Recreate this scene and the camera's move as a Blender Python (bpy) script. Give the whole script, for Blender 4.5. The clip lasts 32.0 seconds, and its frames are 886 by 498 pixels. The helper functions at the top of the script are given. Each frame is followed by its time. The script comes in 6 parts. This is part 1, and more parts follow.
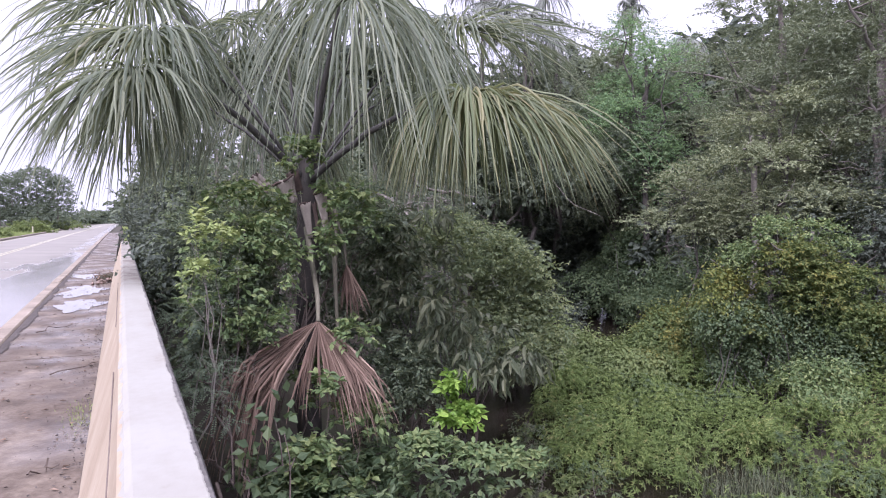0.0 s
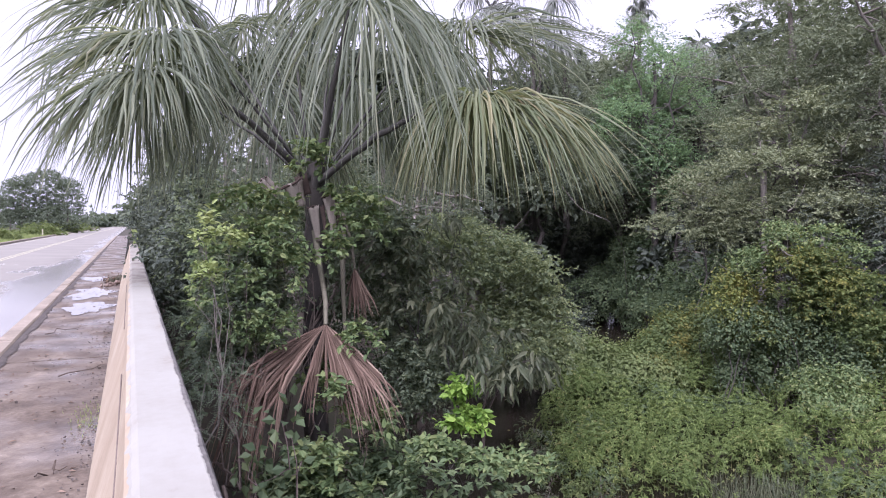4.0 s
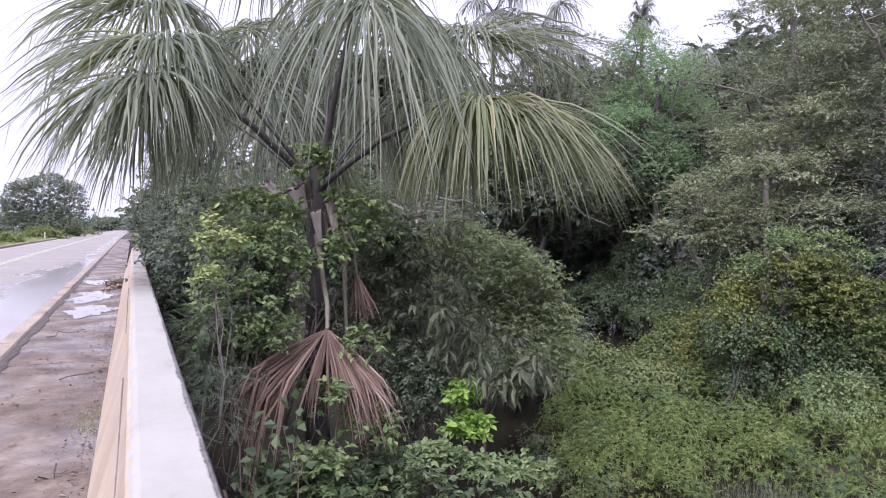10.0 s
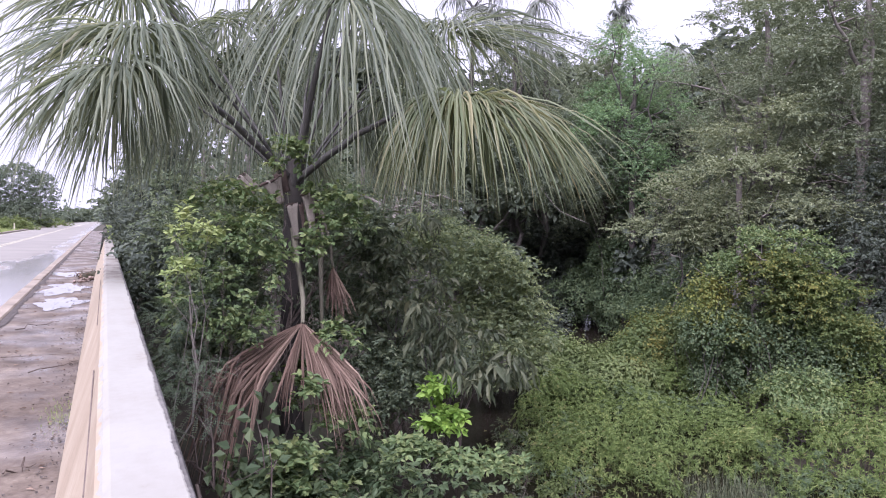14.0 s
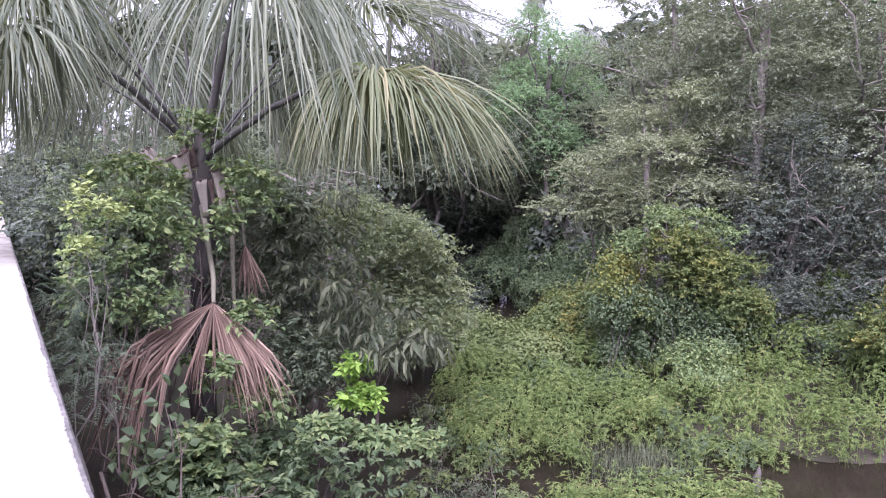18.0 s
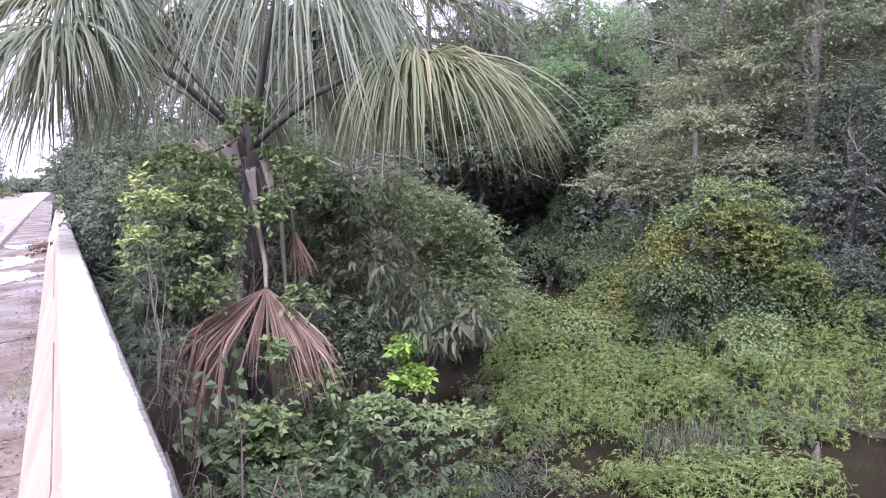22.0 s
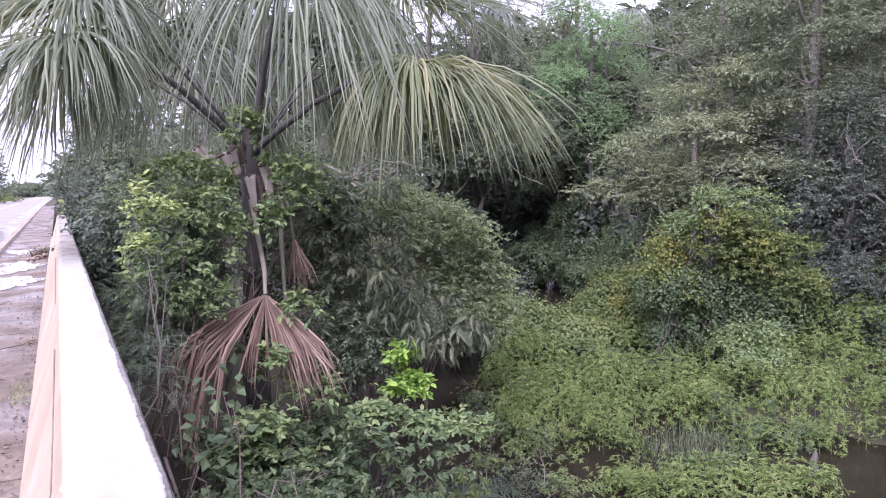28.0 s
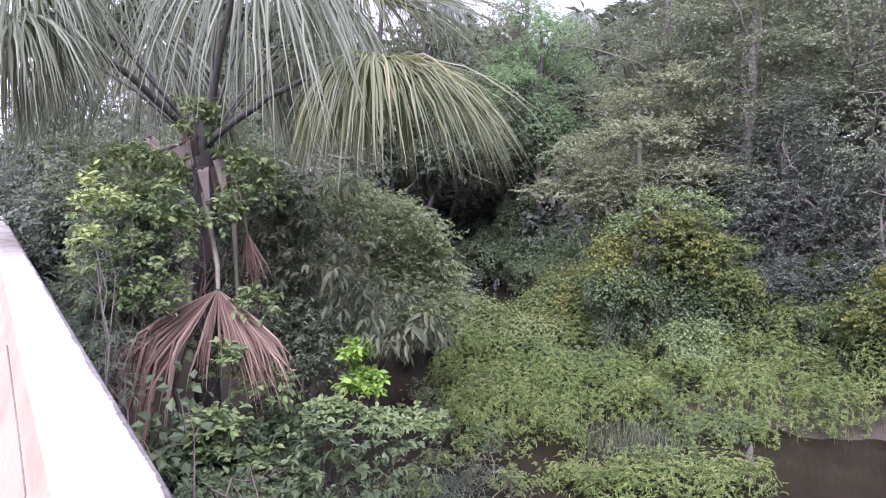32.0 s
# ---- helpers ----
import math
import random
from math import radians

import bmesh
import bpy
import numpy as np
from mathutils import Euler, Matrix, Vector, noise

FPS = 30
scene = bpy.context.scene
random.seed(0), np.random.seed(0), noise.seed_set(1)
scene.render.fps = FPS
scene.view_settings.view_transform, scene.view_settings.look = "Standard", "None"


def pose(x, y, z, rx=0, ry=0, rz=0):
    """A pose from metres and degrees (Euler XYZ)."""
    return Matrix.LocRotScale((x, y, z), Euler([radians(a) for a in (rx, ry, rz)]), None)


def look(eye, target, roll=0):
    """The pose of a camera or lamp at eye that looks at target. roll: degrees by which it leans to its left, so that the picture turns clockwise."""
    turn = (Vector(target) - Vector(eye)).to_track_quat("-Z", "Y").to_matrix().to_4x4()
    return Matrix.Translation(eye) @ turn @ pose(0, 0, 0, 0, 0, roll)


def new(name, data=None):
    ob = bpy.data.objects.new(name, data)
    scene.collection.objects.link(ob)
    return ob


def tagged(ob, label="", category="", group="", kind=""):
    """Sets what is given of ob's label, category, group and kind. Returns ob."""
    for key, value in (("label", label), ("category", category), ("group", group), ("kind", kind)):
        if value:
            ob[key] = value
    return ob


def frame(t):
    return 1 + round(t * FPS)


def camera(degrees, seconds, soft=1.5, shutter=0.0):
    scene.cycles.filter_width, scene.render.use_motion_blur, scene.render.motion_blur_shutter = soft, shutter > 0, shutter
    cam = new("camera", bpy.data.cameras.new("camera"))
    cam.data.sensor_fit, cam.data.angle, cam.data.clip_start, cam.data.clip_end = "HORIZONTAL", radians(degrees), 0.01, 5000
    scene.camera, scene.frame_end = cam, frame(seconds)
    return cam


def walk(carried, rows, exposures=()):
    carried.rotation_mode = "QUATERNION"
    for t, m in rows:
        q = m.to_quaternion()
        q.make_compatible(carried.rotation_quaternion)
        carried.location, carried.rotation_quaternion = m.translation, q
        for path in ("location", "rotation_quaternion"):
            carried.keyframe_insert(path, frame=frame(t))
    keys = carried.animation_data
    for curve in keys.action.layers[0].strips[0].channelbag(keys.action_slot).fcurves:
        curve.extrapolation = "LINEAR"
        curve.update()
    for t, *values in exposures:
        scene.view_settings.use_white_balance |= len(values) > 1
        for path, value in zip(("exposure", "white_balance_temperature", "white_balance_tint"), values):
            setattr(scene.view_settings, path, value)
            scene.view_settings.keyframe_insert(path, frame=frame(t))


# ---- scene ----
cam = camera(66.0, 32.0, soft=1.1)
# seconds, x, y, z in metres, then degrees: bearing from the road's line, tilt, lean
PATH = [
    (0, 0.001, 0.000, 1.590, 25.24, -2.45, 0.00), (0.5, 0.008, 0.018, 1.587, 25.77, -2.28, 0.27), (1, 0.001, 0.005, 1.589, 24.39, -2.37, 0.36),
    (1.5, 0.000, 0.004, 1.589, 23.59, -2.03, 0.54), (2, 0.003, 0.012, 1.584, 23.84, -2.59, 0.58), (2.5, -0.001, 0.010, 1.583, 24.41, -2.84, 1.27),
    (3, 0.003, 0.015, 1.582, 25.12, -3.10, 1.13), (3.5, -0.000, 0.023, 1.583, 24.51, -2.09, 0.18), (5.5, 0.003, 0.015, 1.585, 25.26, -2.09, 0.59),
    (6, 0.005, 0.022, 1.582, 25.10, -1.92, 0.41), (6.5, 0.006, 0.027, 1.580, 25.10, -2.25, 0.19), (7, 0.002, 0.020, 1.587, 25.36, -1.95, 0.91),
    (7.5, -0.000, 0.018, 1.585, 25.53, -1.69, 0.91), (8, 0.000, 0.020, 1.587, 25.23, -1.65, 0.77), (8.5, 0.001, 0.020, 1.584, 24.41, -1.85, 0.75),
    (9, -0.001, 0.020, 1.584, 25.08, -1.70, 0.73), (9.5, -0.000, 0.014, 1.586, 24.97, -1.32, 0.65), (10, -0.002, 0.031, 1.582, 24.50, -1.68, 0.45),
    (10.5, -0.003, 0.022, 1.583, 24.57, -1.67, 0.98), (11, -0.011, 0.003, 1.579, 25.25, -2.39, 0.53), (11.5, -0.003, 0.004, 1.579, 26.18, -2.17, 0.62),
    (12, -0.005, 0.013, 1.580, 26.25, -1.85, 1.09), (12.5, -0.009, 0.021, 1.578, 26.17, -1.86, 1.58), (13, -0.007, 0.013, 1.581, 26.49, -2.27, 1.30),
    (13.5, -0.002, 0.012, 1.579, 26.50, -1.99, 1.09), (15.5, 0.003, 0.019, 1.579, 26.01, -2.42, 1.41), (16, -0.001, 0.006, 1.579, 30.11, -2.96, 1.30),
    (16.5, -0.001, -0.008, 1.581, 29.54, -2.69, 1.53), (17, -0.000, -0.006, 1.582, 29.46, -2.85, 1.42), (17.5, 0.020, -0.001, 1.582, 31.73, -3.97, 1.53),
    (18, 0.025, 0.004, 1.580, 33.26, -3.77, 1.33), (18.5, 0.016, -0.021, 1.582, 32.82, -4.14, 1.32), (19, 0.019, -0.009, 1.578, 32.05, -4.37, 1.42),
    (19.5, 0.021, -0.008, 1.576, 31.99, -4.25, 1.25), (20, -0.002, 0.012, 1.585, 30.29, -5.26, 1.12), (20.5, 0.004, 0.031, 1.579, 26.99, -5.29, 0.96),
    (21, -0.007, 0.001, 1.578, 28.23, -4.48, 1.57), (21.5, -0.004, -0.005, 1.576, 29.89, -4.73, 0.66), (22, -0.005, -0.002, 1.576, 29.54, -5.35, -0.41),
    (22.5, -0.005, -0.011, 1.565, 29.30, -3.63, 0.08), (23, -0.004, -0.035, 1.569, 29.46, -3.88, 0.62), (23.5, -0.006, -0.011, 1.559, 31.31, -4.30, 1.04),
    (24, -0.004, -0.027, 1.564, 30.60, -4.67, 1.10), (24.5, -0.003, -0.041, 1.568, 29.12, -5.40, 1.84), (25, 0.001, -0.043, 1.565, 32.63, -5.18, 2.43),
    (25.5, 0.005, -0.089, 1.565, 30.90, -5.20, 1.11), (27.5, -0.002, -0.072, 1.596, 28.87, -4.83, 0.07), (28, -0.003, -0.077, 1.602, 29.44, -4.92, -0.33),
    (28.5, -0.030, -0.080, 1.616, 28.12, -3.76, 0.33), (29, -0.024, -0.065, 1.608, 28.46, -4.31, 0.57), (29.5, -0.013, -0.070, 1.606, 28.70, -4.99, 0.68),
    (30, -0.009, -0.063, 1.602, 29.41, -6.03, 1.30), (30.5, -0.010, -0.083, 1.611, 29.23, -5.83, 1.49), (31, -0.002, -0.064, 1.603, 31.01, -5.21, 0.69),
    (31.5, -0.034, -0.073, 1.605, 29.66, -6.00, -0.35), (32, -0.122, -0.028, 1.606, 34.03, -5.14, 0.89)]


def held(x, y, z, bearing, tilt, lean):
    return pose(x, y, z, 0, 0, -bearing) @ pose(0, 0, 0, 90 + tilt) @ pose(0, 0, 0, 0, 0, lean)


walk(cam, [(t, held(*p)) for t, *p in PATH], exposures=[(0, 1.26, 5610, 34), (2, 1.12, 5610, 34), (3.5, 1.20, 5610, 34), (7, 1.26, 5610, 34), (10, 1.20, 5610, 34), (13.5, 1.28, 5610, 34), (15.5, 1.31, 5630, 35), (17, 1.59, 5530, 38), (18, 1.84, 5530, 40), (19, 1.94, 5530, 40), (20, 1.84, 5530, 40), (21, 1.64, 5530, 40), (22, 1.76, 5530, 40), (23, 1.68, 5530, 40), (25, 1.72, 5530, 40), (28, 1.61, 5530, 40), (30, 1.62, 5530, 40), (32, 1.76, 5530, 41)])

# ---- light: bright overcast sky ----
world = bpy.data.worlds.new("world")
scene.world = world
world.use_nodes = True
wn, wl = world.node_tree.nodes, world.node_tree.links
wn.clear()
sky = wn.new("ShaderNodeTexSky")
sky.sky_type, sky.sun_disc = "NISHITA", False
sky.sun_elevation, sky.sun_rotation = radians(51), radians(219)
sky.air_density, sky.dust_density, sky.ozone_density = 1.0, 6.0, 1.0
grey = wn.new("ShaderNodeHueSaturation")
grey.inputs["Saturation"].default_value = 0.12
cloud = wn.new("ShaderNodeMixRGB")
cloud.inputs[0].default_value = 0.75
cloud.inputs[2].default_value = (9.15, 9.2, 9.25, 1)
bg = wn.new("ShaderNodeBackground")
bg.inputs["Strength"].default_value = 0.063
wout = wn.new("ShaderNodeOutputWorld")
wl.new(sky.outputs[0], grey.inputs["Color"])
wl.new(grey.outputs[0], cloud.inputs[1])
wl.new(cloud.outputs[0], bg.inputs["Color"])
wl.new(bg.outputs[0], wout.inputs["Surface"])
sun = new("sun", bpy.data.lights.new("sun", "SUN"))
sun.data.energy, sun.data.angle, sun.data.color = 4.0, radians(60), (1.0, 0.96, 0.86)
sun.matrix_world = look((-18, -22, 35), (0, 0, 0))


# ---- materials ----
def nodes(name):
    m = bpy.data.materials.new(name)
    m.use_nodes = True
    t = m.node_tree
    t.nodes.clear()
    return m, t.nodes, t.links


def ramp(nd, stops):
    r = nd.new("ShaderNodeValToRGB")
    while len(r.color_ramp.elements) < len(stops):
        r.color_ramp.elements.new(0.5)
    for e, (p, c) in zip(r.color_ramp.elements, stops):
        e.position, e.color = p, (*c, 1)
    return r


def noise_tex(nd, lk, scale, detail=4, coord=None, stretch=None, rough=0.55):
    n = nd.new("ShaderNodeTexNoise")
    n.inputs["Scale"].default_value, n.inputs["Detail"].default_value = scale, detail
    n.inputs["Roughness"].default_value = rough
    if coord is None:
        coord = nd.new("ShaderNodeTexCoord").outputs["Object"]
    if stretch:
        mp = nd.new("ShaderNodeMapping")
        mp.inputs["Scale"].default_value = stretch
        lk.new(coord, mp.inputs["Vector"])
        coord = mp.outputs[0]
    lk.new(coord, n.inputs["Vector"])
    return n


def leaf_mat(name, stops, rough=0.45, through_light=0.35, patch=0.25, spec=0.35, rich=1.0):
    """Leaves: a hue for each leaf, patches of older and younger growth, light through the blade."""
    m, nd, lk = nodes(name)
    stops = [(at, tuple(0.88 * c + 0.68 * k * (0.3 * col[0] + 0.6 * col[1] + 0.1 * col[2]) for c, k in zip(col, (0.19, 0.18, 0.22)))) for at, col in stops]
    stops = [(at, tuple(max(0.004, g + (c - g) * rich) for c in col)) for at, col in stops for g in (0.3 * col[0] + 0.6 * col[1] + 0.1 * col[2],)]
    geo = nd.new("ShaderNodeNewGeometry")
    n = noise_tex(nd, lk, 0.9, 3)
    mixv = nd.new("ShaderNodeMath")
    mixv.operation = "MULTIPLY_ADD"
    lk.new(n.outputs["Fac"], mixv.inputs[0])
    mixv.inputs[1].default_value = patch * 2
    add = nd.new("ShaderNodeMath")
    add.operation = "MULTIPLY_ADD"
    lk.new(geo.outputs["Random Per Island"], add.inputs[0])
    add.inputs[1].default_value = 1 - patch
    add.inputs[2].default_value = -patch * 0.5
    lk.new(add.outputs[0], mixv.inputs[2])
    r = ramp(nd, stops)
    lk.new(mixv.outputs[0], r.inputs["Fac"])
    p = nd.new("ShaderNodeBsdfPrincipled")
    p.inputs["Roughness"].default_value = rough
    p.inputs["Specular IOR Level"].default_value = spec * 0.6
    lk.new(r.outputs[0], p.inputs["Base Color"])
    tr = nd.new("ShaderNodeBsdfTranslucent")
    warm = nd.new("ShaderNodeMixRGB")
    warm.blend_type, warm.inputs[0].default_value = "MULTIPLY", 1.0
    warm.inputs[2].default_value = (1.2, 1.18, 0.82, 1)
    lk.new(r.outputs[0], warm.inputs[1])
    lk.new(warm.outputs[0], tr.inputs["Color"])
    mx = nd.new("ShaderNodeMixShader")
    mx.inputs[0].default_value = through_light
    lk.new(p.outputs[0], mx.inputs[1])
    lk.new(tr.outputs[0], mx.inputs[2])
    out = nd.new("ShaderNodeOutputMaterial")
    lk.new(mx.outputs[0], out.inputs["Surface"])
    return m


def span(nd, lk, axis, lo, hi, amount):
    """Rises from 0 to amount between two places along an axis."""
    xyz = nd.new("ShaderNodeSeparateXYZ")
    lk.new(nd.new("ShaderNodeTexCoord").outputs["Object"], xyz.inputs[0])
    mr = nd.new("ShaderNodeMapRange")
    mr.interpolation_type = "SMOOTHSTEP"
    mr.inputs["From Min"].default_value, mr.inputs["From Max"].default_value = lo, hi
    mr.inputs["To Min"].default_value, mr.inputs["To Max"].default_value = 0, amount
    lk.new(xyz.outputs[axis], mr.inputs["Value"])
    return mr.outputs[0]


def rough_mat(name, stops, scale, rough=0.8, bump=0.3, stretch=None, fine=None, rough_stops=None, rough_scale=1.0, spec=0.4, bump_dist=0.01, along=None, slant=0):
    """A weathered surface: large stains, fine grain, relief; optionally wet patches through rough_stops."""
    m, nd, lk = nodes(name)
    coord = None
    if slant:
        turn = nd.new("ShaderNodeMapping")
        turn.inputs["Rotation"].default_value = (radians(slant), 0, 0)
        lk.new(nd.new("ShaderNodeTexCoord").outputs["Object"], turn.inputs["Vector"])
        coord = turn.outputs[0]
    big = noise_tex(nd, lk, scale, 6, coord, stretch, rough=0.62)
    small = noise_tex(nd, lk, fine or scale * 14, 4)
    mixv = nd.new("ShaderNodeMath")
    mixv.operation = "MULTIPLY_ADD"
    lk.new(small.outputs["Fac"], mixv.inputs[0])
    mixv.inputs[1].default_value = 0.35
    sub = nd.new("ShaderNodeMath")
    sub.operation = "SUBTRACT"
    lk.new(big.outputs["Fac"], sub.inputs[0])
    sub.inputs[1].default_value = 0.175
    lk.new(sub.outputs[0], mixv.inputs[2])
    r = ramp(nd, stops)
    if along:
        worn = nd.new("ShaderNodeMath")
        lk.new(mixv.outputs[0], worn.inputs[0])
        lk.new(span(nd, lk, *along), worn.inputs[1])
        lk.new(worn.outputs[0], r.inputs["Fac"])
    else:
        lk.new(mixv.outputs[0], r.inputs["Fac"])
    p = nd.new("ShaderNodeBsdfPrincipled")
    p.inputs["Roughness"].default_value = rough
    p.inputs["Specular IOR Level"].default_value = spec
    lk.new(r.outputs[0], p.inputs["Base Color"])
    b = nd.new("ShaderNodeBump")
    b.inputs["Strength"].default_value, b.inputs["Distance"].default_value = bump, bump_dist
    lk.new(mixv.outputs[0], b.inputs["Height"])
    if rough_stops:
        wet = noise_tex(nd, lk, rough_scale, 5, rough=0.5)
        rr = ramp(nd, [(a, (v, v, v)) for a, v in rough_stops])
        lk.new(wet.outputs["Fac"], rr.inputs["Fac"])
        lk.new(rr.outputs[0], p.inputs["Roughness"])
        lk.new(rr.outputs[0], b.inputs["Strength"])
    lk.new(b.outputs[0], p.inputs["Normal"])
    out = nd.new("ShaderNodeOutputMaterial")
    lk.new(p.outputs[0], out.inputs["Surface"])
    return m


M = {}
M["palm"] = leaf_mat("palm_green", [(0, (0.098, 0.124, 0.088)), (0.5, (0.168, 0.2, 0.14)), (0.86, (0.235, 0.262, 0.178)), (1, (0.38, 0.355, 0.25))], 0.42, 0.52, 0.2, 0.42, rich=1.05)
M["palm_old"] = leaf_mat("palm_yellowing", [(0, (0.092, 0.122, 0.062)), (0.55, (0.160, 0.186, 0.098)), (0.85, (0.232, 0.226, 0.118)), (1, (0.34, 0.262, 0.155))], 0.4, 0.42, 0.2, 0.45, rich=1.1)
# far fronds are paler and greyer, haze being put into their colour
M["palm_far"] = leaf_mat("palm_far_hazed", [(0, (0.130, 0.150, 0.130)), (1, (0.220, 0.240, 0.200))], 0.45, 0.25, 0.2)
M["dead"] = leaf_mat("dead_frond", [(0, (0.063, 0.043, 0.030)), (0.5, (0.140, 0.092, 0.067)), (0.85, (0.225, 0.162, 0.117)), (1, (0.316, 0.249, 0.180))], 0.75, 0.15, 0.2, 0.2)
M["broad"] = leaf_mat("broad_leaf", [(0, (0.070, 0.103, 0.062)), (0.5, (0.122, 0.172, 0.092)), (0.85, (0.192, 0.244, 0.122)), (1, (0.32, 0.335, 0.150))], 0.5, 0.42, 0.25, 0.28, rich=0.86)
M["deep"] = leaf_mat("deep_leaf", [(0, (0.070, 0.094, 0.068)), (0.5, (0.115, 0.148, 0.101)), (1, (0.183, 0.217, 0.147))], 0.55, 0.5, 0.25, 0.22)
# darker leaf whose colour carries the deep shade of gap, thickets and understorey
M["shade_dark"] = leaf_mat("shade_dark_leaf", [(0, (0.050, 0.065, 0.052)), (0.5, (0.079, 0.100, 0.077)), (1, (0.129, 0.152, 0.112))], 0.6, 0.35, 0.35, 0.15)
M["lime"] = leaf_mat("lime_leaf", [(0, (0.130, 0.250, 0.042)), (0.5, (0.208, 0.350, 0.060)), (1, (0.325, 0.475, 0.084))], 0.4, 0.45, rich=1.1)
M["feather"] = leaf_mat("feather_leaf", [(0, (0.073, 0.111, 0.073)), (0.5, (0.113, 0.155, 0.102)), (1, (0.169, 0.210, 0.138))], 0.6, 0.4, 0.25, 0.2)
M["lance"] = leaf_mat("lance_leaf", [(0, (0.046, 0.066, 0.034)), (0.5, (0.082, 0.102, 0.056)), (0.88, (0.140, 0.155, 0.084)), (1, (0.27, 0.26, 0.14))], 0.45, 0.35, 0.2, 0.35)
M["fine"] = leaf_mat("fine_leaf", [(0, (0.088, 0.126, 0.066)), (0.5, (0.155, 0.203, 0.098)), (0.9, (0.25, 0.29, 0.125)), (1, (0.33, 0.35, 0.15))], 0.5, 0.45, 0.35, 0.25, rich=1.0)
M["herb"] = leaf_mat("herb_leaf", [(0, (0.057, 0.092, 0.024)), (0.4, (0.103, 0.155, 0.040)), (0.75, (0.170, 0.228, 0.061)), (1, (0.276, 0.308, 0.097))], 0.48, 0.32, 0.38, 0.3, rich=1.05)
M["herb_tip"] = leaf_mat("herb_tip_leaf", [(0, (0.135, 0.165, 0.055)), (0.5, (0.215, 0.235, 0.085)), (1, (0.32, 0.31, 0.135))], 0.5, 0.45, 0.42, 0.3, rich=1.1)
M["vine"] = leaf_mat("vine_leaf", [(0, (0.071, 0.119, 0.045)), (0.5, (0.118, 0.184, 0.060)), (1, (0.211, 0.248, 0.080))], 0.5, rich=0.98)
M["vine_pale"] = leaf_mat("pale_vine_leaf", [(0, (0.080, 0.118, 0.040)), (0.5, (0.125, 0.170, 0.055)), (1, (0.19, 0.222, 0.075))], 0.5, 0.4, 0.5, rich=1.05)
M["yellow"] = leaf_mat("yellowing_leaf", [(0, (0.068, 0.095, 0.036)), (0.4, (0.119, 0.149, 0.045)), (0.75, (0.187, 0.198, 0.054)), (1, (0.272, 0.234, 0.068))], 0.5, 0.35, 0.4, rich=1.2)
M["olive"] = leaf_mat("olive_leaf", [(0, (0.055, 0.084, 0.034)), (0.5, (0.098, 0.135, 0.048)), (0.75, (0.195, 0.195, 0.056)), (1, (0.32, 0.265, 0.07))], 0.5, 0.4, 0.6, 0.25, rich=1.15)
M["forest"] = leaf_mat("forest_leaf", [(0, (0.098, 0.124, 0.074)), (0.5, (0.144, 0.178, 0.106)), (1, (0.204, 0.236, 0.142))], 0.6, 0.3, 0.45, 0.2)
M["spray"] = leaf_mat("spray_leaf", [(0, (0.112, 0.138, 0.070)), (0.5, (0.162, 0.194, 0.100)), (1, (0.25, 0.275, 0.148))], 0.6, 0.3, 0.45, 0.22)
M["fresh"] = leaf_mat("fresh_forest_leaf", [(0, (0.107, 0.172, 0.101)), (0.5, (0.173, 0.261, 0.146)), (1, (0.259, 0.359, 0.177))], 0.6, 0.4, 0.25, 0.12, rich=1.25)
# far trees: narrow flat range with aerial haze mixed into the leaf colour
M["hazy"] = leaf_mat("haze_toned_leaf", [(0, (0.123, 0.158, 0.115)), (1, (0.148, 0.184, 0.133))], 0.8, 0.45, 0.4, 0.08)
M["verge"] = leaf_mat("verge_grass_leaf", [(0, (0.14, 0.20, 0.06)), (0.5, (0.21, 0.27, 0.09)), (1, (0.30, 0.33, 0.13))], 0.6, 0.3, 0.5, rich=1.1)
M["dark_bark"] = rough_mat("dark_bark", [(0.2, (0.03, 0.027, 0.025)), (0.6, (0.07, 0.062, 0.056)), (0.9, (0.12, 0.11, 0.10))], 3.0, 0.9, 0.6, (1, 1, 0.25))
M["curtain"] = leaf_mat("curtain_leaf", [(0, (0.048, 0.084, 0.042)), (0.6, (0.098, 0.146, 0.066)), (1, (0.17, 0.218, 0.092))], 0.5, 0.45, 0.25, 0.28, rich=1.0)
M["bark"] = rough_mat("grey_bark", [(0.2, (0.07, 0.06, 0.053)), (0.5, (0.14, 0.126, 0.112)), (0.8, (0.25, 0.235, 0.21))], 3.0, 0.9, 0.6, (1, 1, 0.25))
M["pale_bark"] = rough_mat("pale_bark", [(0.2, (0.25, 0.23, 0.21)), (0.6, (0.42, 0.40, 0.37)), (0.9, (0.52, 0.5, 0.47))], 3.0, 0.9, 0.5, (1, 1, 0.25))
M["sheath"] = rough_mat("palm_sheath", [(0.25, (0.095, 0.074, 0.060)), (0.5, (0.222, 0.196, 0.168)), (0.8, (0.315, 0.284, 0.248))], 7.0, 0.8, 0.6, (1, 1, 0.15))
M["rot"] = rough_mat("rotten_leaf_edge", [(0.25, (0.03, 0.021, 0.018)), (0.6, (0.075, 0.052, 0.044)), (0.9, (0.14, 0.105, 0.09))], 9.0, 0.9, 0.6)
M["petiole"] = rough_mat("palm_petiole", [(0.25, (0.035, 0.033, 0.032)), (0.6, (0.062, 0.060, 0.055)), (0.9, (0.11, 0.105, 0.09))], 4.0, 0.65, 0.3, (1, 1, 0.3))
M["dead_stalk"] = rough_mat("dead_stalk", [(0.25, (0.070, 0.065, 0.046)), (0.6, (0.133, 0.125, 0.091)), (0.9, (0.195, 0.182, 0.137))], 5.0, 0.8, 0.4, (1, 1, 0.2))
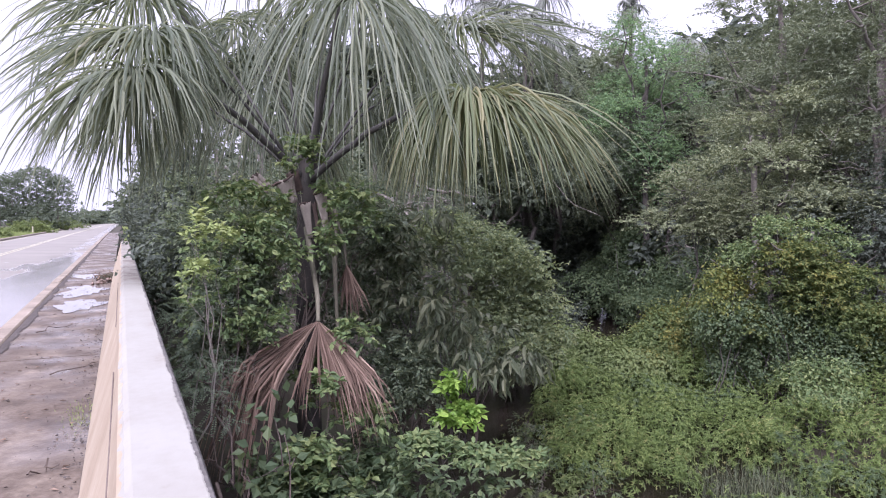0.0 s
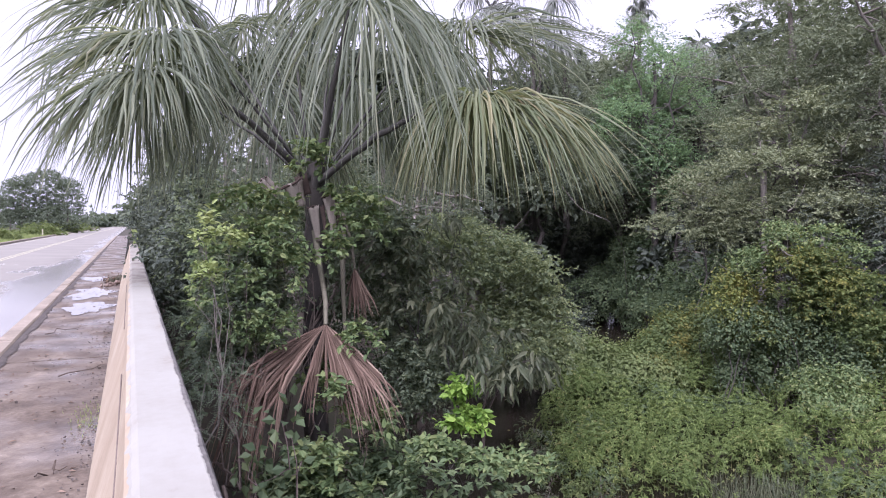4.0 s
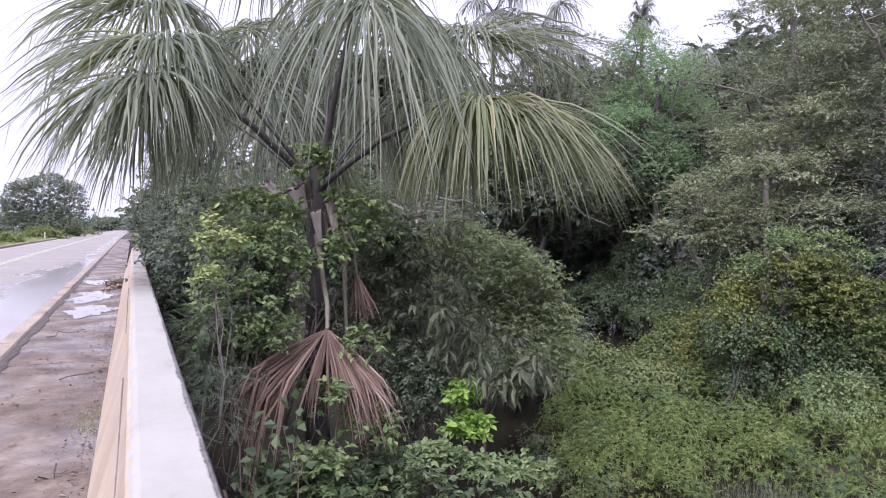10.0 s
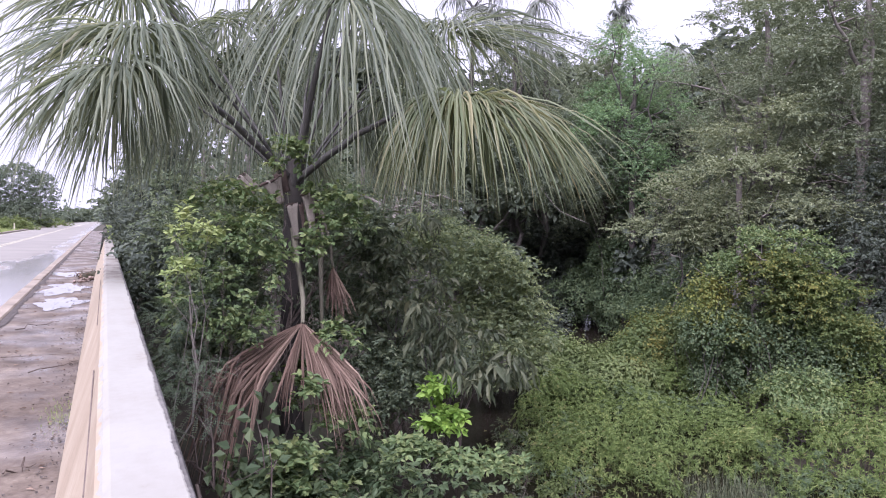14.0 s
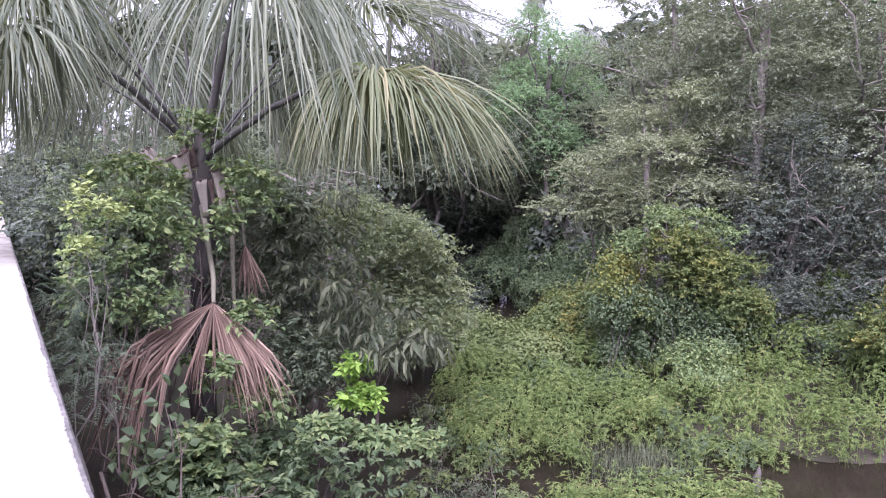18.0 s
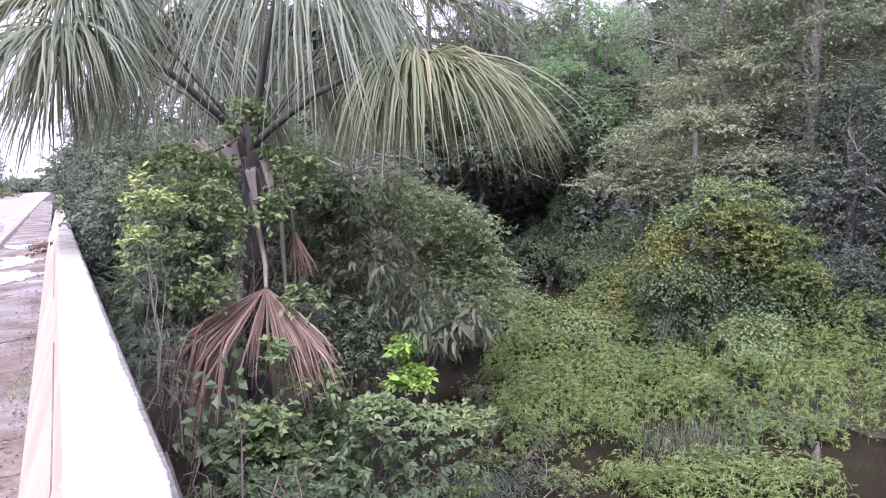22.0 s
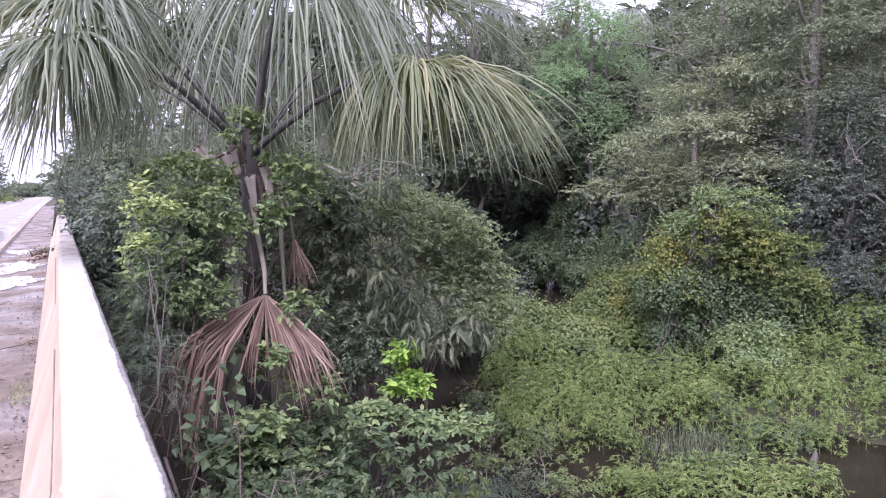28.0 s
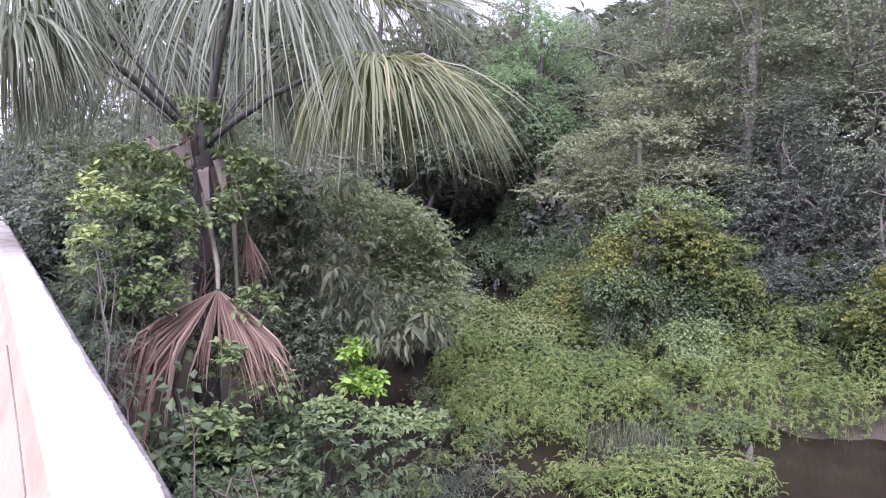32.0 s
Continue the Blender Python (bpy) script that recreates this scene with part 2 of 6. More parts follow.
M["palm_trunk"] = rough_mat("palm_trunk_bark", [(0.25, (0.018, 0.016, 0.015)), (0.6, (0.045, 0.04, 0.036)), (0.9, (0.085, 0.075, 0.068))], 6.0, 0.9, 0.7, (1, 1, 0.5))
M["soil"] = rough_mat("bank_soil", [(0.25, (0.022, 0.018, 0.014)), (0.5, (0.042, 0.035, 0.025)), (0.7, (0.045, 0.05, 0.026)), (0.9, (0.06, 0.07, 0.032))], 0.6, 0.95, 0.5, bump_dist=0.05)
M["asphalt"] = rough_mat("wet_asphalt", [(0.25, (0.126, 0.116, 0.102)), (0.5, (0.173, 0.160, 0.142)), (0.8, (0.220, 0.205, 0.179))], 0.35, 0.6, 0.2, None, 60, [(0.35, 0.3), (0.55, 0.42), (0.7, 0.5)], 0.4, 0.6, 0.003)
M["walk"] = rough_mat("wet_concrete_walk", [(0.25, (0.039, 0.028, 0.021)), (0.42, (0.074, 0.055, 0.041)), (0.54, (0.109, 0.085, 0.066)), (0.66, (0.157, 0.128, 0.100)), (0.78, (0.297, 0.244, 0.194))], 2.6, 0.6, 0.8, None, 26, [(0.36, 0.25), (0.5, 0.5), (0.62, 0.75)], 1.6, 0.45, 0.02)
M["kerb"] = rough_mat("kerb_concrete", [(0.25, (0.107, 0.083, 0.066)), (0.5, (0.204, 0.171, 0.136)), (0.8, (0.321, 0.274, 0.224))], 1.6, 0.7, 0.5, None, 25)
M["lime_wash"] = rough_mat("lime_wash", [(0.16, (0.096, 0.083, 0.067)), (0.28, (0.192, 0.172, 0.149)), (0.40, (0.226, 0.220, 0.196)), (0.6, (0.246, 0.243, 0.220)), (0.9, (0.262, 0.259, 0.236))], 2.6, 0.8, 0.35, (1.6, 0.8, 1), 30, along=(1, 5.0, 10.0, -0.2))
# shallow water; its pale base stands in for part of the sky's reflection
M["puddle"] = rough_mat("sky_pale_puddle", [(0.3, (0.13, 0.122, 0.118)), (0.7, (0.2, 0.19, 0.185))], 3.0, 0.03, 0.02, None, 12, spec=1.0, bump_dist=0.001)
M["face"] = rough_mat("stained_parapet_face", [(0.2, (0.19, 0.145, 0.098)), (0.42, (0.26, 0.21, 0.152)), (0.6, (0.305, 0.255, 0.19)), (0.85, (0.36, 0.32, 0.258))], 1.6, 0.8, 0.4, (1, 0.6, 1.3), 24, slant=50)
M["raw"] = rough_mat("raw_concrete", [(0.25, (0.03, 0.028, 0.026)), (0.5, (0.085, 0.08, 0.075)), (0.8, (0.2, 0.19, 0.18))], 4, 0.9, 0.8, None, 40)
M["paint"] = rough_mat("road_paint", [(0.25, (0.200, 0.190, 0.142)), (0.5, (0.420, 0.400, 0.285)), (0.8, (0.580, 0.550, 0.418))], 3, 0.6, 0.2, None, 40)
M["rubble"] = rough_mat("rubble_stone", [(0.25, (0.090, 0.065, 0.054)), (0.6, (0.180, 0.137, 0.116)), (0.9, (0.255, 0.209, 0.184))], 8, 0.9, 0.6)
M["gutter"] = rough_mat("gutter_dirt", [(0.25, (0.025, 0.02, 0.018)), (0.55, (0.06, 0.05, 0.045)), (0.8, (0.11, 0.1, 0.09))], 6, 0.8, 0.8, None, 40, bump_dist=0.02)
M["twig"] = rough_mat("dead_twig", [(0.25, (0.06, 0.045, 0.04)), (0.8, (0.16, 0.13, 0.11))], 12, 0.9, 0.3)

# a film of rain water lies on the road beside the kerb
am = M["asphalt"].node_tree
nd, lk = am.nodes, am.links
film = noise_tex(nd, lk, 0.9, 5, stretch=(1.6, 0.35, 1))
acc = film.outputs["Fac"]
for sp in ((0, -3.0, -2.1, 0.46), (1, 10.0, 14.5, 0.26), (1, 27.0, 36.0, -0.4)):
    plus = nd.new("ShaderNodeMath")
    lk.new(acc, plus.inputs[0])
    lk.new(span(nd, lk, *sp), plus.inputs[1])
    acc = plus.outputs[0]
wet = ramp(nd, [(0.78, (0.62, 0.62, 0.62)), (0.84, (0.2, 0.2, 0.2)), (1.0, (0.13, 0.13, 0.13))])
lk.new(acc, wet.inputs["Fac"])
for n in nd:
    if n.type == "BSDF_PRINCIPLED":
        lk.new(wet.outputs[0], n.inputs["Roughness"])
    elif n.type == "BUMP":
        lk.new(wet.outputs[0], n.inputs["Strength"])

# muddy river water
wm, nd, lk = nodes("river_water")
p = nd.new("ShaderNodeBsdfPrincipled")
p.inputs["Base Color"].default_value = (0.03, 0.022, 0.015, 1)
p.inputs["Roughness"].default_value, p.inputs["IOR"].default_value = 0.1, 1.33
wtex = noise_tex(nd, lk, 1.8, 3)
wcol = ramp(nd, [(0.3, (0.012, 0.009, 0.007)), (0.7, (0.020, 0.016, 0.013))])
lk.new(wtex.outputs["Fac"], wcol.inputs["Fac"])
lk.new(wcol.outputs[0], p.inputs["Base Color"])
wb = nd.new("ShaderNodeBump")
wb.inputs["Strength"].default_value, wb.inputs["Distance"].default_value = 0.04, 0.02
wtex2 = noise_tex(nd, lk, 5, 3)
lk.new(wtex2.outputs["Fac"], wb.inputs["Height"])
lk.new(wb.outputs[0], p.inputs["Normal"])
wo = nd.new("ShaderNodeOutputMaterial")
lk.new(p.outputs[0], wo.inputs["Surface"])
M["water"] = wm

# ---- mesh helpers ----
UP = np.array((0.0, 0.0, 1.0))


def unit(v):
    return v / (np.linalg.norm(v, axis=-1, keepdims=True) + 1e-9)


def mesh_of(name, v, faces, mat, smooth=False):
    """A mesh from vertices and arrays of equal-sided faces."""
    me = bpy.data.meshes.new(name)
    v = np.ascontiguousarray(v, dtype=np.float32).reshape(-1, 3)
    faces = [np.asarray(f, dtype=np.int32) for f in (faces if isinstance(faces, list) else [faces]) if len(f)]
    loops = np.concatenate([f.ravel() for f in faces])
    sizes = np.concatenate([np.full(len(f), f.shape[1], dtype=np.int32) for f in faces])
    starts = np.concatenate(([0], np.cumsum(sizes)[:-1])).astype(np.int32)
    me.vertices.add(len(v))
    me.vertices.foreach_set("co", v.ravel())
    me.loops.add(len(loops))
    me.loops.foreach_set("vertex_index", loops)
    me.polygons.add(len(sizes))
    me.polygons.foreach_set("loop_start", starts)
    me.polygons.foreach_set("use_smooth", np.full(len(sizes), smooth))
    me.update(calc_edges=True)
    me.materials.append(mat)
    return me


def thing(name, at, label, category, group="", kind=""):
    ob = new(name)
    ob.location = at
    ob.empty_display_size = 0.1
    return tagged(ob, label, category, group, kind)


def piece(name, me, parent=None, label="", at=None):
    """Links a mesh; its vertices are in world metres unless at says where its own origin lies."""
    ob = new(name, me)
    if parent is not None:
        ob.parent = parent
        base = Vector(parent.location)
        up = parent.parent
        while up is not None:
            base += up.location
            up = up.parent
        ob.location = (Vector(at) if at is not None else Vector((0, 0, 0))) - base
    elif at is not None:
        ob.location = at
    return tagged(ob, label) if label else ob


def part(name, bm, material, parent, label=""):
    me = bpy.data.meshes.new(name)
    bm.to_mesh(me)
    bm.free()
    me.materials.append(material)
    return piece(name, me, parent, label)


def tube(path, radii, sides=6, closed=True):
    """Vertices and quads of a tapered limb along a path."""
    path, radii = np.asarray(path, float), np.asarray(radii, float)
    n = len(path)
    tang = unit(np.gradient(path, axis=0))
    ref = np.where(np.abs(tang[:, 2:3]) > 0.9, np.array([[1.0, 0, 0]]), UP[None])
    a = unit(np.cross(tang, ref))
    b = np.cross(tang, a)
    ang = np.arange(sides) * 2 * np.pi / sides
    ring = a[:, None] * np.cos(ang)[None, :, None] + b[:, None] * np.sin(ang)[None, :, None]
    v = (path[:, None] + ring * radii[:, None, None]).reshape(-1, 3)
    i = np.arange(n - 1)[:, None] * sides
    j = np.arange(sides)[None]
    k = (j + 1) % sides
    q = np.stack([i + j, i + k, i + sides + k, i + sides + j], -1).reshape(-1, 4)
    return v, q


def join(bits):
    """Joins (vertices, faces) of one face size."""
    vs, fs, o = [], [], 0
    for v, f in bits:
        vs.append(v)
        fs.append(f + o)
        o += len(v)
    return np.concatenate(vs), np.concatenate(fs)


def bend(a, b, sag, n, rng, wobble=0.0):
    """A limb's path from a to b, bowed upwards by sag, slightly crooked."""
    a, b = np.asarray(a, float), np.asarray(b, float)
    s = np.linspace(0, 1, n)[:, None]
    p = a + (b - a) * s + UP * sag * np.sin(s * np.pi)
    w = rng.normal(0, wobble, (n, 3)) * np.sin(s * np.pi)
    return p + w


def wave(p, k=1.0, seed=0.0):
    """A cheap smooth field between about -1 and 1."""
    x, y, z = p[..., 0] * k + seed, p[..., 1] * k + seed * 1.7, p[..., 2] * k - seed
    return (np.sin(x * 1.3 + np.sin(y * 1.1) * 1.5) + np.sin(y * 1.7 + np.sin(z * 1.3 + 2) * 1.4) + np.sin(z * 1.9 + np.sin(x * 0.9 + 1) * 1.6)
            + 0.5 * np.sin(x * 3.1 + y * 2.3) + 0.5 * np.sin(y * 3.7 - z * 2.9)) / 3.2


def leaves(p, axis, normal, length, width, shape="kite", curl=0.15):
    """Leaf blades: kites folded on the midrib, or longer bent blades."""
    axis = unit(axis)
    side = unit(np.cross(axis, normal))
    nor = np.cross(side, axis)
    length, width = np.asarray(length).reshape(-1, 1), np.asarray(width).reshape(-1, 1)
    n = len(p)
    o = np.arange(n, dtype=np.int32)[:, None]
    if shape == "kite":
        mid = p + axis * length * 0.42 + nor * width * 0.14
        v = np.stack([p, mid + side * width / 2, p + axis * length - nor * length * curl, mid - side * width / 2], 1)
        f = np.concatenate([o * 4 + np.array([[0, 1, 2]]), o * 4 + np.array([[0, 2, 3]])])
        return v.reshape(-1, 3), f
    if shape == "oval":
        m = [(0.22, 0.40, 0.10), (0.58, 0.46, 0.12), (1.0, 0.0, -curl / 1), (0.58, -0.46, 0.12), (0.22, -0.40, 0.10)]
        v = [p] + [p + axis * length * u + side * width * w + nor * (length * h if w == 0 else width * h) for u, w, h in m]
        f = np.concatenate([o * 6 + np.array([[0, k, k + 1]]) for k in (1, 2, 3, 4)])
        return np.stack(v, 1).reshape(-1, 3), f
    a = p + axis * length * 0.28 + nor * length * curl * 0.25
    b = p + axis * length * 0.66 + nor * length * curl * 0.05
    tip = p + axis * length - nor * length * curl
    fold = nor * width * 0.16
    v = np.stack([p, a + side * width * 0.45 + fold, a, a - side * width * 0.45 + fold, b + side * width * 0.40 + fold, b, b - side * width * 0.40 + fold, tip], 1)
    tri = np.array([[0, 1, 2], [0, 2, 3], [1, 4, 5], [1, 5, 2], [2, 5, 6], [2, 6, 3], [4, 7, 5], [5, 7, 6]])
    f = (o[:, None] * 8 + tri[None]).reshape(-1, 3)
    return v.reshape(-1, 3), f


def ball(rng, n):
    return unit(rng.normal(size=(n, 3)))


def clumps(rng, lobes, n, shell=0.5, low=-0.6, flat=0.6, size=(0.25, 0.6), gap=-0.45):
    """Centres and radii of leafy clumps in and on the lobes of a crown, with gaps."""
    lobes = np.asarray(lobes, float)
    wgt = (lobes[:, 3] * lobes[:, 4] + lobes[:, 3] * lobes[:, 5])
    pick = rng.choice(len(lobes), n * 2, p=wgt / wgt.sum())
    d = ball(rng, n * 2)
    d[:, 2] = np.where(d[:, 2] < low, -d[:, 2], d[:, 2])
    r = 1 - shell * rng.random((n * 2, 1)) ** 1.6
    c = lobes[pick, :3] + d * lobes[pick, 3:6] * r
    keep = wave(c, 1.1, lobes[0, 0] * 3.1) > gap
    c, d = c[keep][:n], d[keep][:n]
    return c, rng.uniform(size[0], size[1], len(c)), d


def twigs(rng, c, r, d, per, flat=0.5, droop=0.15, spread=0.9):
    """Twigs that leave the clumps outwards: start, direction, length."""
    n = len(c) * per
    cc, rr, dd = np.repeat(c, per, 0), np.repeat(r, per), np.repeat(d, per, 0)
    way = dd * 0.7 + ball(rng, n) * spread
    way[:, 2] = way[:, 2] * flat - droop
    way = unit(way)
    start = cc + ball(rng, n) * rr[:, None] * np.array((0.55, 0.55, 0.55 * flat))
    return start, way, rr * rng.uniform(0.5, 1.0, n)


def leafy(rng, start, way, length, per, ll, lw, droop=0.2, shape="kite", lift=0.8, curl=0.15):
    """Alternate leaves along twigs."""
    n = len(start)
    s = (np.arange(per)[None] + rng.random((n, per))) / per
    p = (start[:, None] + way[:, None] * (s * length[:, None])[..., None]).reshape(-1, 3)
    w = np.repeat(way, per, 0)
    side = unit(np.cross(w, UP + rng.normal(0, 0.25, w.shape)))
    sign = np.where((np.arange(n * per) % 2)[:, None] > 0, 1.0, -1.0)
    axis = w * rng.uniform(0.2, 0.8, (n * per, 1)) + side * sign * 0.8 + rng.normal(0, 0.3, w.shape)
    axis[:, 2] -= droop
    nor = UP * lift + rng.normal(0, 0.45, w.shape)
    k = rng.uniform(0.65, 1.25, n * per)
    return leaves(p, axis, nor, ll * k, lw * k * rng.uniform(0.8, 1.15, n * per), shape, curl)


def pinnate(rng, start, way, length, per, rachis, pairs, ll, lw, droop=0.15):
    """Feathery leaves: twigs carry rachises, rachises carry pairs of narrow leaflets."""
    n = len(start)
    s = (np.arange(per)[None] + rng.random((n, per))) / per
    p = (start[:, None] + way[:, None] * (s * length[:, None])[..., None]).reshape(-1, 3)
    w = np.repeat(way, per, 0)
    side = unit(np.cross(w, UP + rng.normal(0, 0.3, w.shape)))
    sign = np.where((np.arange(n * per) % 2)[:, None] > 0, 1.0, -1.0)
    ax = unit(w * 0.6 + side * sign + rng.normal(0, 0.3, w.shape) - UP * droop)
    m = len(p)
    u = np.linspace(0.12, 1, pairs)
    bow = (u ** 2)[None, :, None] * UP * -0.25
    k = rng.uniform(0.7, 1.2, m)
    q = p[:, None] + (ax[:, None] * u[None, :, None] + bow) * (rachis * k)[:, None, None]
    nor = unit(np.cross(np.cross(ax, UP), ax) + rng.normal(0, 0.2, ax.shape))
    sd = unit(np.cross(ax, nor))
    bits = []
    taper = np.sin(np.linspace(0.35, 2.7, pairs))
    for sg in (1, -1):
        axis = (sd[:, None] * sg + ax[:, None] * 0.45) * np.ones((m, pairs, 1))
        bits.append(leaves(q.reshape(-1, 3), axis.reshape(-1, 3), np.repeat(nor, pairs, 0), np.tile(ll * taper, m) * np.repeat(k, pairs), lw))
    return join(bits)


# ---- large structure: bridge, road, ground, water ----
def strip(name, xs_fn, ys, mat, parent=None, label="", jitter=None):
    """A long body along the road: a cross-section (x, z) repeated at each y."""
    sec = [np.array(xs_fn(y), float) for y in ys]
    k = len(sec[0])
    v = np.concatenate([np.column_stack([s[:, 0], np.full(k, y), s[:, 1]]) for s, y in zip(sec, ys)])
    if jitter is not None:
        v = jitter(v, k)
    i = np.arange(len(ys) - 1)[:, None] * k
    j = np.arange(k - 1)[None]
    q = np.stack([i + j, i + j + 1, i + k + j + 1, i + k + j], -1).reshape(-1, 4)
    caps = [np.arange(k)[::-1][None], (np.arange(k) + (len(ys) - 1) * k)[None]]
    me = mesh_of(name, v, [q] + caps, mat)
    return piece(name, me, parent, label)


RIVER = np.array([(15.5, -14), (9.0, 1.0), (5.4, 8.0), (6.3, 12.2), (11.3, 17.7), (18, 23.0), (21.5, 29.5), (19, 40), (5, 62)], float)


def river_side(x, y):
    """Distance from the river's middle line and the side (1: forest bank)."""
    p = np.stack([x, y], -1)
    best = np.full(x.shape, 1e9)
    sgn = np.ones(x.shape)
    for a, b in zip(RIVER[:-1], RIVER[1:]):
        ab = b - a
        t = np.clip(((p - a) @ ab) / (ab @ ab), 0, 1)
        q = p - (a + t[..., None] * ab)
        d = np.hypot(q[..., 0], q[..., 1])
        s = np.sign(ab[1] * q[..., 0] - ab[0] * q[..., 1])
        sgn = np.where(d < best, s, sgn)
        best = np.minimum(best, d)
    return best, sgn


def smooth(x, a, b):
    t = np.clip((x - a) / (b - a), 0, 1)
    return t * t * (3 - 2 * t)


def ground_z(x, y):
    x, y = np.asarray(x, float), np.asarray(y, float)
    d, s = river_side(x, y)
    left = -3.5 + 1.9 * smooth(d, 1.0, 5.5)
    right = -3.5 + 0.42 * smooth(d, 0.8, 2.5) + 2.4 * smooth(d, 5.2, 14)
    z = np.where(s > 0, right, left)
    far = smooth(np.hypot(x, y), 45, 110)
    z = z * (1 - far) - 0.7 * far
    wy = smooth(y, 19, 24) + smooth(-y, 12, 18)
    wx = smooth(x, -30, -9) * (1 - smooth(x, -0.4, 5.5))
    k = np.clip(wy * wx, 0, 1)
    z = z * (1 - k) - 0.12 * k
    bump = wave(np.stack([x, y, x * 0], -1), 1.7) * 0.07
    return z + bump * (1 - k)


def build_ground():
    gx = np.unique(np.concatenate([np.linspace(-12, 36, 97), np.sinh(np.linspace(-6.2, 6.2, 70)) * 3.2]))
    gy = np.unique(np.concatenate([np.linspace(-14, 44, 97), np.sinh(np.linspace(-6.2, 6.2, 70)) * 3.2]))
    xx, yy = np.meshgrid(gx, gy, indexing="ij")
    v = np.stack([xx, yy, ground_z(xx, yy)], -1).reshape(-1, 3)
    n = len(gy)
    i = (np.arange(len(gx) - 1) * n)[:, None] + np.arange(n - 1)[None]
    q = np.stack([i, i + n, i + n + 1, i + 1], -1).reshape(-1, 4)
    ob = piece("ground", mesh_of("ground", v, q, M["soil"], True))
    tagged(ob, "dark muddy river bank and floodplain ground with leaf litter", "ground", kind="structure")


build_ground()
wv = np.array([(-20, -20, -3.0), (75, -20, -3.0), (75, 75, -3.0), (-20, 75, -3.0)])
tagged(piece("water", mesh_of("water", wv, np.array([[0, 1, 2, 3]]), M["water"])), "still brown muddy river water with soft reflections", "water", kind="structure")

# road
ROAD_Y = np.concatenate([np.linspace(-14, 60, 75), np.linspace(66, 620, 60)])


def drift(y):
    """The road swings gently aside far off."""
    return 0.00003 * max(0.0, y - 60) ** 2


strip("road", lambda y: [(-8.15 + drift(y), -0.5), (-8.1 + drift(y), 0.0), (-4.8 + drift(y), 0.05), (-1.46 + drift(y), 0.0), (-1.45 + drift(y), -0.5)], ROAD_Y, M["asphalt"])
tagged(bpy.data.objects["road"], "wet grey two-lane asphalt road with a water film", "road", kind="structure")
for nm, x, w in (("centre_line", -4.92, 0.07), ("centre_line", -4.72, 0.07), ("edge_line", -7.75, 0.08)):
    ob = strip(nm, lambda y: [(x - w / 2 + drift(y), 0.0 + (0.05 if nm == "centre_line" else 0.005)), (x - w / 2 + drift(y), 0.056 if nm == "centre_line" else 0.012), (x + w / 2 + drift(y), 0.056 if nm == "centre_line" else 0.012),
                               (x + w / 2 + drift(y), 0.0 + (0.05 if nm == "centre_line" else 0.005))], ROAD_Y[:110], M["paint"])
    tagged(ob, "worn yellowish painted line on the wet road", "road marking", kind="structure")

ob = strip("far_kerb", lambda y: [(-8.42 + drift(y), -0.4), (-8.42 + drift(y), 0.13), (-8.4 + drift(y), 0.15), (-8.2 + drift(y), 0.15), (-8.17 + drift(y), 0.12), (-8.17 + drift(y), -0.4)], ROAD_Y[:90], M["kerb"])
tagged(ob, "low grey concrete kerb on the far side of the road", "kerb", kind="structure")

# bridge deck under walk and parapet
deck = strip("bridge_deck", lambda y: [(-8.6, -0.06), (-8.6, -0.75), (0.16, -0.75), (0.24, -0.3), (0.24, 0.06), (-1.2, 0.06), (-1.44, -0.08)], np.linspace(-13, 20.5, 12), M["raw"])
tagged(deck, "grey concrete bridge deck with weathered edge", "bridge", kind="structure")

# walkway slabs
walkway = thing("walkway", (0, 0, 0), "wet stained concrete bridge walkway with dark joints", "pavement", kind="structure")
rng = np.random.default_rng(4)
edges = [-13 + 4.23 * i for i in range(24)]
for a, b in zip(edges[:-1], edges[1:]):
    ys = np.linspace(a + 0.012, b - 0.012, 15)

    def sec(y, a=a):
        t = 0.15 + 0.004 * math.sin(a * 3)
        return [(-1.235, 0.07), (-1.235, t - 0.006), (-1.225, t), (-0.9, t), (-0.55, t), (-0.2, t), (-0.19, 0.07)]

    strip("slab", sec, ys, M["walk"], walkway)
kerb = thing("kerb", (0, 0, 0), "pale worn concrete kerb between road and walkway", "kerb", kind="structure")
ky = -13.0
while ky < 84:
    ln = 2.05
    t = 0.175 + rng.normal(0, 0.004)
    strip("kerb_stone", lambda y: [(-1.47, -0.1), (-1.47, t - 0.03), (-1.45, t), (-1.29, t), (-1.27, t - 0.02), (-1.27, 0.05)], np.linspace(ky + 0.006, ky + ln - 0.006, 9), M["kerb"], kerb)
    ky += ln

# parapet: white lime-washed top with chipped outer edge, sloping stained inner face
PY = np.concatenate([np.arange(-6, 1.2, 0.1), np.arange(1.2, 7, 0.016), np.arange(7, 22.01, 0.06)])
prng = np.random.default_rng(8)
chip = np.convolve(np.maximum(prng.normal(0, 1, len(PY)), -0.3), np.ones(11) / 11, "same") * 0.012 + np.maximum(prng.normal(0, 1, len(PY)) - 1.2, 0) * 0.004 + prng.normal(0, 0.0012, len(PY))
chip2 = np.convolve(prng.normal(0, 1, len(PY)), np.ones(5) / 5, "same") * 0.006
parapet = thing("parapet", (0, 0, 0), "white lime-washed concrete bridge parapet with chipped edges and stained sloping inner face", "parapet", kind="structure")
yi = {round(float(y), 4): i for i, y in enumerate(PY)}


def body_sec(y):
    c = chip[yi[round(float(y), 4)]]
    return [(-0.225, 0.155), (-0.205, 0.24), (-0.045, 0.80), (-0.022, 0.925), (0.012, 0.955), (0.176 - c * 0.4, 0.955), (0.186 - c, 0.945), (0.187, 0.90), (0.187, 0.08)]


